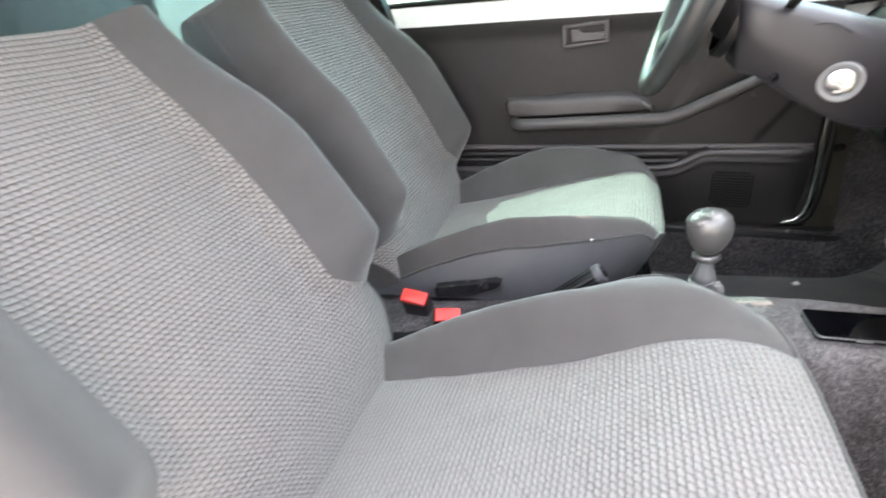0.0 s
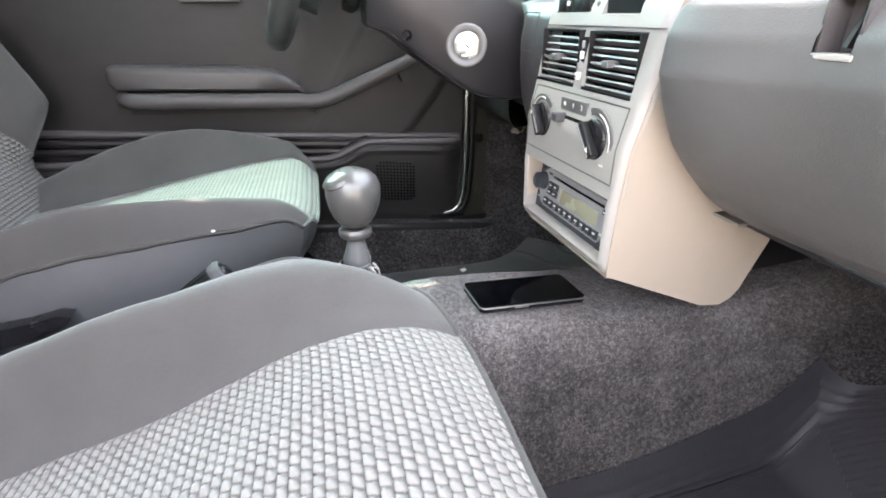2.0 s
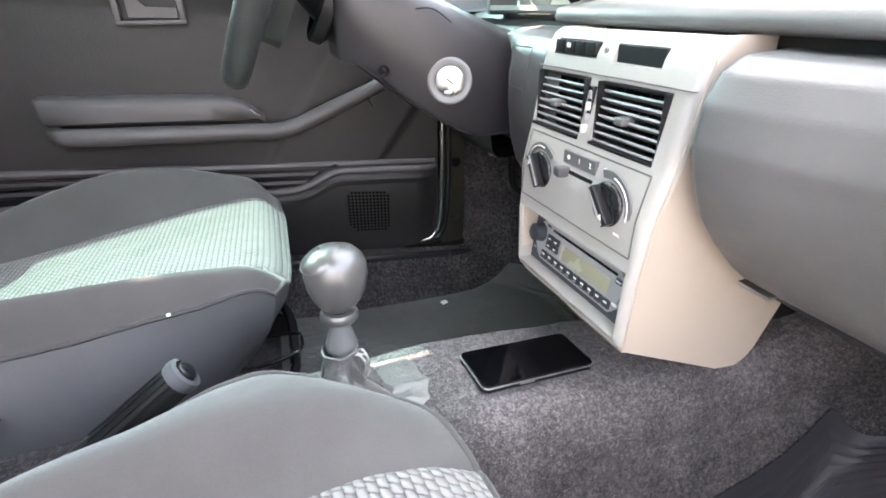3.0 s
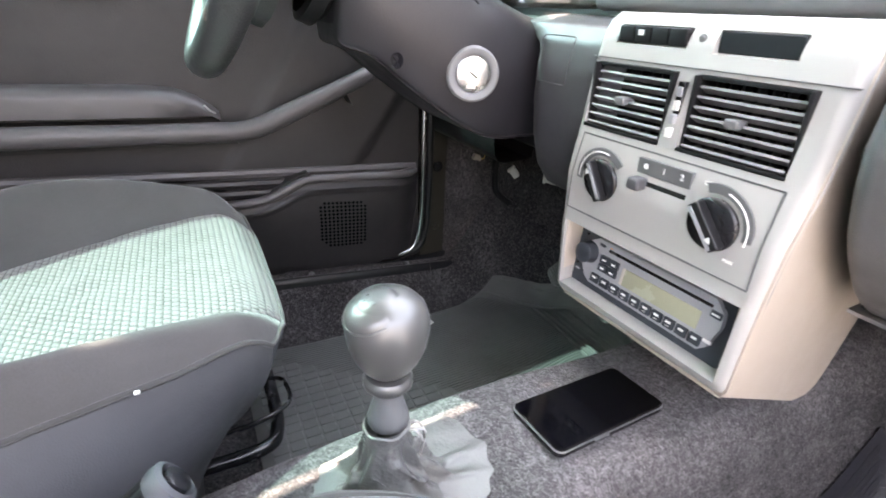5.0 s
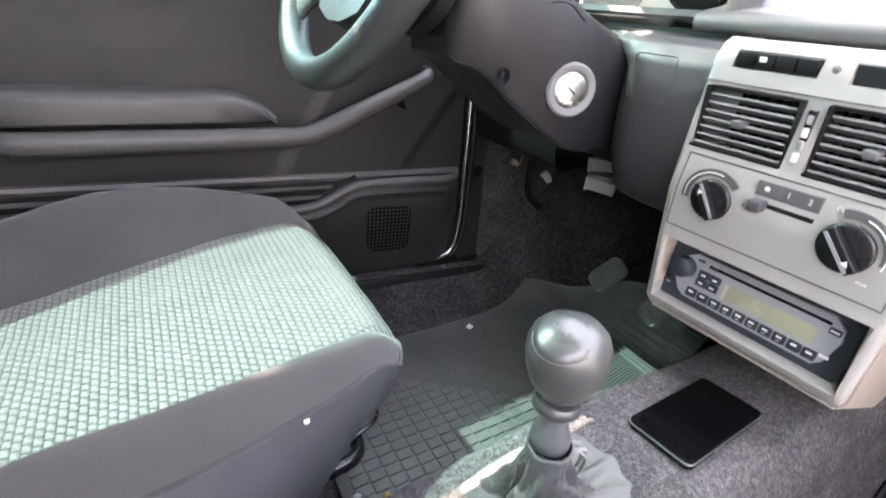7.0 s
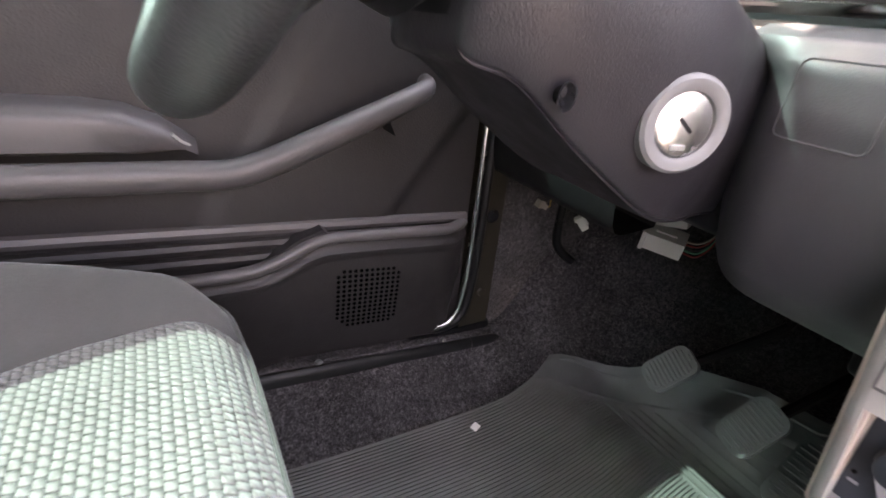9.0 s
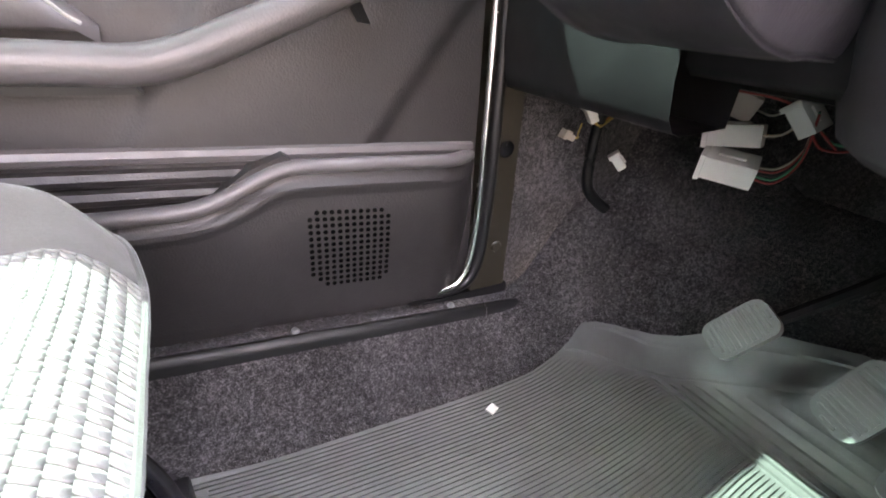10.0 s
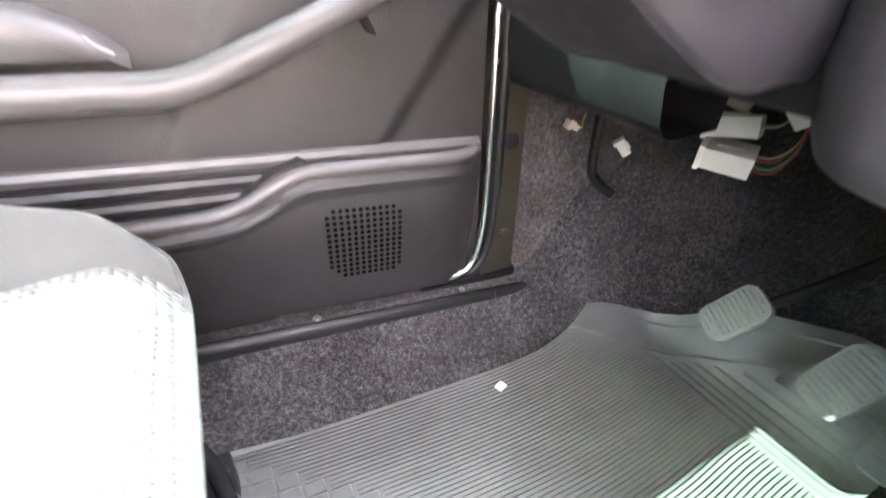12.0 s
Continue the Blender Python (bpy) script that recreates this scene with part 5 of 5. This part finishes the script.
def boot(u, v):
    """A soft leather skirt: a narrow neck that falls in a few deep folds and spreads on the tunnel."""
    a, k = u, v
    sq = 1.0 / max(abs(math.cos(a)), abs(math.sin(a))) ** 0.6
    reach = 0.064 if math.cos(a) > 0 else 0.032
    rx = 0.0172 + 0.014 * k + reach * k ** 4.4 * sq
    ry = 0.0172 + 0.014 * k + 0.028 * k ** 4.0 * sq
    amp = step(0.03, 0.34, k) * (1 - 0.85 * step(0.80, 1.0, k))
    way = a + 0.9 * k * math.sin(a * 2 + 0.7)
    deep = 1 - 2 * abs(noise.noise(Vector((math.cos(way) * 1.35, math.sin(way) * 1.35, 3.1 + 0.7 * k))))
    small = noise.noise(Vector((math.cos(way) * 4.5, math.sin(way) * 4.5, 9.0 + 2.6 * k)))
    out = (0.021 * (deep - 0.55) + 0.0050 * small) * amp * (0.45 + k)
    x, y = (rx + out) * math.cos(a), (ry + out) * math.sin(a)
    z = 0.091 * (1 - k ** 0.85) + 0.010 * noise.noise(Vector((math.cos(a) * 2, math.sin(a) * 2, 5 * k))) * amp * (1 - k) * 2
    lying = floor_z(x - 0.270, y - 0.004) - 0.262 + 0.0035 + 0.006 * max(0.0, deep - 0.45) * amp
    return Vector((x, y, max(z, lying)))
part("boot", grid(boot, span(0, 2 * math.pi, 180), span(0, 1, 56)), M_BOOT, gear, "crumpled grey leather boot", angle=80)
part("boot_band", tube([Vector((0.0180 * math.cos(a), 0.0180 * math.sin(a), 0.088 + 0.001 * math.sin(a * 5))) for a in span(0, 2 * math.pi, 36)[:-1]], 0.0014, 8, closed=True), M_BOOT, gear)
rnd = random.Random(4)
b = bmesh.new()
for k in range(4):
    a = -0.75 + k * 0.17
    p = Vector((0.0195 * math.cos(a), 0.0195 * math.sin(a), 0.086))
    pts = [p, p + Vector((0.004, -0.003, 0.006 * rnd.random())), p + Vector((0.009 + 0.004 * rnd.random(), -0.006, 0.010 * rnd.random() - 0.012)), p + Vector((0.008, -0.004, -0.022 - 0.01 * rnd.random()))]
    tube(curve_points(pts, 3), 0.0008, 5, bm=b, flat=1.8)
part("torn_edge", b, M_SILVER, gear, "pale torn boot edge")

# ---- handbrake ----
hand = thing("handbrake", "black handbrake lever with push button", "handbrake", (-0.627, -0.020, 0.250))
hp = [Vector((0.0, 0, 0.0)), Vector((0.07, 0.006, 0.022)), Vector((0.14, 0.0165, 0.058)), Vector((0.197, 0.0255, 0.096))]
part("grip", tube(curve_points(hp, 5), 0.0160, 18, taper=lambda k: 0.80 + 0.22 * step(0.2, 0.9, k)), M_BLACK, hand)
d = (hp[3] - hp[2]).normalized()
hm = Matrix.Translation(hp[3]) @ d.to_track_quat("Z", "Y").to_matrix().to_4x4()
for a in span(0, 2 * math.pi, 14)[:-1]:
    rib = [Vector((0.0162 * math.cos(a), 0.0162 * math.sin(a), -z)) for z in (0.0, 0.03, 0.06, 0.09)]
    part("grip_rib", tube([hm @ q for q in rib], 0.0016, 5), M_BLACK, hand)
part("end_ring", turned([(0.012, 0.0), (0.0175, 0.0), (0.0188, 0.005), (0.0180, 0.012), (0.0140, 0.0140), (0.0130, 0.008)], 32, hm), M_SKIRT, hand, "grey end ring")
part("button", turned([(0.0, 0.0175), (0.0075, 0.017), (0.0105, 0.0150), (0.0118, 0.006)], 30, hm), M_GLOSS, hand, "black push button")
part("base_cover", prism([(-0.34, -0.045), (-0.33, -0.010), (-0.06, -0.006), (0.03, -0.012), (0.05, -0.03)], -0.060, 0.100, "y", 0.008, 3), M_BLACK, hand, "low black plastic tunnel cover")
part("foot", box(-0.05, 0.03, -0.02, 0.02, -0.02, 0.015, 0.006), M_BLACK, hand)

# ---- seat belt buckles ----
def buckle(name, at, turn):
    t = thing(name, "black seat belt buckle with red release button", "buckle", Matrix.Translation(at) @ turn, group="seat belt buckles")
    part("case", box(-0.014, 0.014, -0.026, 0.026, -0.075, 0.0, 0.005, 3), M_BLACK, t)
    part("release_button", box(-0.0125, 0.0125, -0.0245, 0.0245, -0.006, 0.010, 0.003, 2), M_RED, t, "bright red button")
    part("strap", box(-0.002, 0.002, -0.022, 0.022, -0.16, -0.07, 0.001, 1), M_SKIRT, t)
    return t


def facing(a, b, c):
    return Matrix.Rotation(radians(a), 4, "X") @ Matrix.Rotation(radians(b), 4, "Y") @ Matrix.Rotation(radians(c), 4, "Z")


buckle("seat_belt_buckle", (-0.768, -0.030, 0.307), facing(34, 14, 84))
buckle("seat_belt_buckle", (-0.704, -0.034, 0.272), facing(40, 24, 100))

# ---- phone on the tunnel ----
pm = Matrix.Translation((-0.046, -0.010, 0.2815)) @ Matrix.Rotation(radians(3.4), 4, "Z") @ Matrix.Rotation(radians(4.6), 4, "Y") @ Matrix.Rotation(radians(-2.0), 4, "X")
phone = thing("phone", "black smartphone lying face up on the tunnel", "phone", pm)
b = prism(round_rect(-0.077, 0.077, -0.0355, 0.0355, 0.008), -0.0085, 0.0, "z", 0.0022, 3)
part("case", b, M_GLOSS, phone)
part("screen", prism(round_rect(-0.0755, 0.0755, -0.0340, 0.0340, 0.0072), -0.002, 0.0006, "z", 0.0005, 1), M_SCREEN, phone, "black glossy glass screen")
part("edge_trim", tube([Vector((p[0], p[1], -0.0022)) for p in round_rect(-0.0772, 0.0772, -0.0357, 0.0357, 0.008)], 0.0010, 6, closed=True), M_STEEL, phone, "steel edge trim")
part("side_key", box(-0.03, -0.01, -0.0368, -0.0352, -0.0055, -0.0035, 0.0005), M_STEEL, phone)

# ---- pedals ----
def pedal(at, w, h, lean, label, spin):
    p = thing("pedal", label, "pedal", Matrix.Translation(at) @ Matrix.Rotation(radians(lean), 4, "Y") @ Matrix.Rotation(radians(spin), 4, "X"), group="pedals")
    pad = part("pad", prism(round_rect(-w / 2, w / 2, -h / 2, h / 2, w * 0.3), 0.0, 0.012, "x", 0.003, 2), M_PEDAL, p, "grey ribbed rubber pad")
    n = 12
    for k in range(n):
        z = -h / 2 + h * (k + 0.7) / (n + 0.4)
        half = w / 2 - 0.004 - (0.014 if k in (0, n - 1) else 0.004 if k in (1, n - 2) else 0)
        part("ridge", box(-0.003, 0.001, -half, half, z - 0.0018, z + 0.0018, 0.0008, 1), M_PEDAL, pad)
    part("arm", tube(curve_points([(0.010, 0, 0.0), (0.04, 0.0, 0.06), (0.07, 0.0, 0.16), (0.06, 0.0, 0.30)], 5), 0.008, 8), M_BLACK, p)
    return p


pedal((0.250, 0.368, 0.186), 0.047, 0.078, 32, "grey ribbed rubber clutch pedal", 26)
pedal((0.265, 0.247, 0.178), 0.053, 0.084, 34, "grey ribbed rubber brake pedal", 16)
pedal((0.310, 0.190, 0.130), 0.042, 0.110, 48, "black ribbed accelerator pedal", 0)

# ---- floor mats and small things ----
mat_d = thing("floor_mat", "black ribbed rubber mat in the driver's footwell", "floor mat", (0, 0, 0), group="floor mats")
def mz(x, y):
    a = abs(y)
    z = 0.012
    toe = max(0.0, x - 0.27)
    z += toe * 0.85 * step(0.0, 0.12, toe) + 0.05 * step(-0.35, -0.55, x)
    z += 0.055 * step(0.10, 0.25, x) * step(0.48, 0.60, a)
    z += (0.11 - 0.10 * (x - 0.07)) * step(0.555, 0.64, a) + 0.10 * step(0.215, 0.165, a) * 0.4
    return z + 0.010 + 0.0015 * noise.noise(Vector((x * 6, y * 6, 7)))
def outer(x):            # the edge along the sill
    return sum(along([(-0.36, 0.566), (-0.25, 0.556), (-0.10, 0.549), (0.0, 0.547), (0.06, 0.549), (0.12, 0.554), (0.17, 0.559), (0.22, 0.568), (0.30, 0.572), (0.50, 0.572)], x + d) for d in (-0.03, -0.015, 0, 0.015, 0.03)) / 5
def front(y):            # the edge up the toe board
    return along([(0.18, 0.42), (0.30, 0.41), (0.40, 0.380), (0.461, 0.354), (0.50, 0.333), (0.530, 0.308), (0.550, 0.278), (0.562, 0.245), (0.570, 0.210)], y)
def ridge(y):            # where the long ribs end
    return 0.268 - 1.13 * max(0.0, y - 0.470)
def band(y):             # the inner of two lines along the toe edge
    return along([(0.18, 0.385), (0.30, 0.368), (0.36, 0.348), (0.423, 0.320), (0.478, 0.277), (0.531, 0.213), (0.557, 0.177)], y)
def mat_point(p, v):
    x0 = -0.365 + p * 0.60
    y = 0.185 + v * (outer(x0) - 0.185)
    x = -0.365 + p * (front(y) + 0.365)
    rim_h = 0.004 * max(step(0.975, 0.995, p), 0.25 * step(0.985, 0.998, v))
    return (x, y, mz(x, y) + rim_h)
def rib_strip(pts, w, h, lie=mz):
    """A low flat-topped rib along points of the mat."""
    b, rows_ = bmesh.new(), []
    for i, (x, y) in enumerate(pts):
        p, q = pts[max(0, i - 1)], pts[min(len(pts) - 1, i + 1)]
        n = Vector((p[1] - q[1], q[0] - p[0], 0)).normalized()
        end = 0.35 if i in (0, len(pts) - 1) else 1.0
        rows_.append([b.verts.new((x + n.x * o, y + n.y * o, lie(x + n.x * o, y + n.y * o) + e)) for o, e in ((-w / 2, -0.002), (-w * 0.40, h * end), (w * 0.40, h * end), (w / 2, -0.002))])
    for p, q in zip(rows_, rows_[1:]):
        for j in range(3):
            b.faces.new((p[j], p[j + 1], q[j + 1], q[j]))
    b.faces.new(rows_[0]), b.faces.new(rows_[-1])
    return b
part("mat_sheet", grid(mat_point, span(0, 1, 80), span(0, 1, 64)), M_RUBBER, mat_d)
PITCH, CELL_X, CELL_Y = 0.0061, 0.0268, 0.0196
for k in range(60):
    off = 0.005 + k * PITCH
    col = max(0, int((off - 0.016) / CELL_Y))
    x0 = -0.350 if k < 4 else -0.318 + col * CELL_X
    x1 = ridge(outer(0.22) - off) - 0.003
    if x1 - x0 < 0.03:
        continue
    part("rib", rib_strip([(x, outer(x) - off) for x in span(x0, x1, max(4, int((x1 - x0) / 0.014)))], 0.0046, 0.0026), M_RUBBER, mat_d)
for k in range(9):           # wider ribs beyond the long ones
    pts = [(ridge(y) + 0.007 + 0.0118 * k, y) for y in span(0.195, 0.468, 24) if ridge(y) + 0.007 + 0.0118 * k < band(y) - 0.008]
    if len(pts) > 3:
        part("cross_rib", rib_strip(pts, 0.0055 if k else 0.009, 0.0040), M_RUBBER, mat_d)
part("toe_rib", rib_strip([(front(y) - 0.013, y) for y in span(0.20, 0.560, 60)], 0.0050, 0.0046), M_RUBBER, mat_d)
part("toe_rib", rib_strip([(band(y), y) for y in span(0.20, 0.556, 60)], 0.0055, 0.0046), M_RUBBER, mat_d)
for col in range(18):        # square treads towards the seat
    y1 = outer(-0.2) - 0.016 - col * CELL_Y
    end = -0.323 + col * CELL_X
    n = 0
    while end - CELL_X * n > -0.345 and y1 - CELL_Y > 0.185:
        a, c = max(-0.360, end - CELL_X * (n + 1) + 0.0028), end - CELL_X * n
        if c - a > 0.008:
            shift = outer((a + c) / 2) - outer(-0.2)
            b = box(a, c, y1 - CELL_Y + 0.0026 + shift, y1 + shift, 0, 0.0028, 0.0010, 1)
            for v in b.verts:
                v.co.z += mz(v.co.x, v.co.y) - 0.0002
            part("tread", b, M_RUBBER, mat_d)
        n += 1

mat_p = thing("floor_mat", "black ribbed rubber mat in the passenger footwell", "floor mat", (0, 0, 0), group="floor mats")
def pz(x, y):
    return floor_z(x, y) + 0.009


def tunnel_edge(x):      # its edge along the tunnel
    return sum(along([(-0.30, -0.158), (-0.05, -0.150), (0.06, -0.147), (0.144, -0.143), (0.228, -0.138), (0.32, -0.132), (0.40, -0.129)], x + d) for d in (-0.03, -0.015, 0, 0.015, 0.03)) / 5
def bent(o, r):
    """A point of the line that runs o inside the edge: r to 0 along the tunnel, past 0 up the toe board."""
    xc = 0.372 - 0.36 * o
    if r <= 0:
        return xc + r, tunnel_edge(xc + r) - o
    return xc + 0.72 * min(r, 0.085) + 0.22 * max(0.0, r - 0.085), tunnel_edge(xc) - o - 0.70 * min(r, 0.085) - 0.97 * max(0.0, r - 0.085)
def mat_p_point(o, r):
    x, y = bent(o, r)
    return x, y, pz(x, y) + 0.004 * step(0.008, 0.003, o)
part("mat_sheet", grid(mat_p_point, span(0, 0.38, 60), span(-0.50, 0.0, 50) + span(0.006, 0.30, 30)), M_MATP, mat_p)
for k in range(30):           # chevron ribs that turn at the corner; the inner ones run up the toe board alone
    o = 0.0095 + 0.0082 * k
    line = (span(-0.48, 0.0, 36) if k < 5 else []) + span(0.0015 if k < 5 else 0.004, 0.29, 26)
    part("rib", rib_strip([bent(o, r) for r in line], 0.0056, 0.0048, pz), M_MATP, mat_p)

scrap = thing("paper_scrap", "small white paper scrap on the rubber mat", "paper", (0.019, 0.508, mz(0.019, 0.508) + 0.0085))
b = box(-0.008, 0.008, -0.006, 0.006, -0.001, 0.001, 0.0006, 1, None, Matrix.Rotation(radians(25), 4, "Z") @ Matrix.Rotation(radians(8), 4, "X"))
part("scrap", b, M_MARK, scrap)

# bent tube that frees the seat rail
lever = thing("seat_slide_bar", "black bent steel tube below the seat", "lever", (-0.36, 0.45, 0.12))
b = tube(curve_points([(-0.14, 0.135, 0.012), (-0.075, 0.130, 0.010), (-0.025, 0.090, 0.004), (0.008, 0.045, -0.006), (0.026, -0.01, -0.012), (0.028, -0.10, -0.012), (0.024, -0.18, -0.010), (0.0, -0.215, -0.006), (-0.10, -0.22, 0.0)], 7), 0.0095, 12)
part("bent_tube", b, M_GLOSS, lever)
part("yellow_tip", turned([(0.0, 0.006), (0.005, 0.005), (0.006, 0.0)], 10, Matrix.Translation((0.034, -0.262, -0.036)) @ Matrix.Rotation(math.pi / 2, 4, "X")), M_YELLOW, lever, "small yellow end cap")
part("wire_loop", tube(curve_points([(-0.02, -0.10, 0.02), (0.035, -0.13, 0.035), (0.045, -0.17, 0.050), (0.040, -0.215, 0.060), (0.0, -0.235, 0.062), (-0.05, -0.235, 0.06)], 6), 0.003, 8), M_GLOSS, lever, "black bent wire")
for yy in (0.16, 0.50):
    rl = thing("seat_rail", "black steel seat rail on the carpet", "rail", (-0.55, yy, 0.07), group="seat rails")
    part("rail", box(-0.25, 0.22, -0.014, 0.014, -0.03, 0.02, 0.004), M_BLACK, rl)
    part("slider", box(-0.22, 0.10, -0.018, 0.018, 0.012, 0.045, 0.004), M_STEEL, rl, "dull steel slider")
    for xx in (-0.235, 0.200):
        part("bolt", turned([(0.0, 0.006), (0.006, 0.006), (0.008, 0.0)], 6, Matrix.Translation((xx, 0, 0.02))), M_STEEL, rl)

# ---- loose wiring below the dash ----
def connector(at, size, turn, mat, label, wires, reach=1.0):
    t = thing("wire_connector", label, "connector", Matrix.Translation(at) @ Euler([radians(a) for a in turn]).to_matrix().to_4x4(), group="loose wiring")
    sx, sy, sz = size
    part("housing", box(-sx / 2, sx / 2, -sy / 2, sy / 2, -sz / 2, sz / 2, 0.002, 2), mat, t)
    part("latch", box(-sx / 4, sx / 4, -sy / 6, sy / 6, sz / 2, sz / 2 + 0.003, 0.001), mat, t)
    part("rim", box(-sx / 2 - 0.002, -sx / 2 + 0.004, -sy / 2 - 0.002, sy / 2 + 0.002, -sz / 2 - 0.002, sz / 2 + 0.002, 0.001), mat, t)
    for k, wm in enumerate(wires):
        y = -sy / 2 + sy * (k + 0.5) / len(wires)
        part("wire", tube(curve_points([(sx / 2 - 0.002, y, 0), (sx / 2 + 0.02 * reach, y * 1.2, 0.004), (sx / 2 + 0.035 * reach, y * 0.8 + 0.01, 0.03 * reach), (sx / 2 + 0.03 * reach, y * 0.6 + 0.012, 0.08 * reach)], 5), 0.0013, 6), wm, t)
    return t


connector((0.300, 0.470, 0.343), (0.060, 0.042, 0.028), (10, 5, -60), M_WHITE, "white plastic wiring plug hanging below the dash", [M_REDWIRE, M_GREEN, M_BLACK, M_REDWIRE, M_BEIGE])
connector((0.310, 0.480, 0.378), (0.060, 0.038, 0.026), (-8, -8, -65), M_WHITE, "white plastic wiring plug above another plug", [M_BEIGE, M_ORANGE, M_GREEN])
connector((0.335, 0.422, 0.410), (0.038, 0.034, 0.020), (20, 50, -70), M_WHITE, "small pale wiring plug with red lead", [M_REDWIRE, M_GREEN])
connector((0.229, 0.640, 0.376), (0.026, 0.018, 0.012), (0, 60, -20), M_WHITE, "small white plug with yellow wires", [M_YELLOW, M_YELLOW, M_ORANGE], 0.4)
connector((0.300, 0.638, 0.300), (0.026, 0.014, 0.014), (0, 50, -40), M_WHITE, "short white plug on the carpet wall", [M_BLACK])
connector((0.196, 0.641, 0.347), (0.018, 0.011, 0.009), (0, 25, -10), M_BEIGE, "tiny pale plug on a thin yellow wire", [M_YELLOW], 0.3)
connector((0.320, 0.490, 0.412), (0.036, 0.026, 0.030), (0, 20, -60), M_BEIGE, "brownish plug behind the white plugs", [M_BLACK, M_WHITE])
cable = thing("black_cable", "black sleeved cable hanging by the kick panel", "cable", (0.258, 0.65, 0.29))
part("sleeve", tube(curve_points([(0.0, -0.005, 0.10), (-0.004, 0.0, 0.04), (-0.002, 0.0, -0.02), (0.010, -0.005, -0.045), (0.034, -0.014, -0.066)], 6), 0.0085, 10), M_BLACK, cable)
lead = thing("red_lead", "thin red lead below the dash", "wire", (0.32, 0.43, 0.41))
part("wire", tube(curve_points([(0.03, -0.04, -0.03), (0.0, 0.0, 0.01), (-0.03, 0.04, 0.02), (-0.05, 0.09, 0.02)], 6), 0.0014, 6), M_REDWIRE, lead)
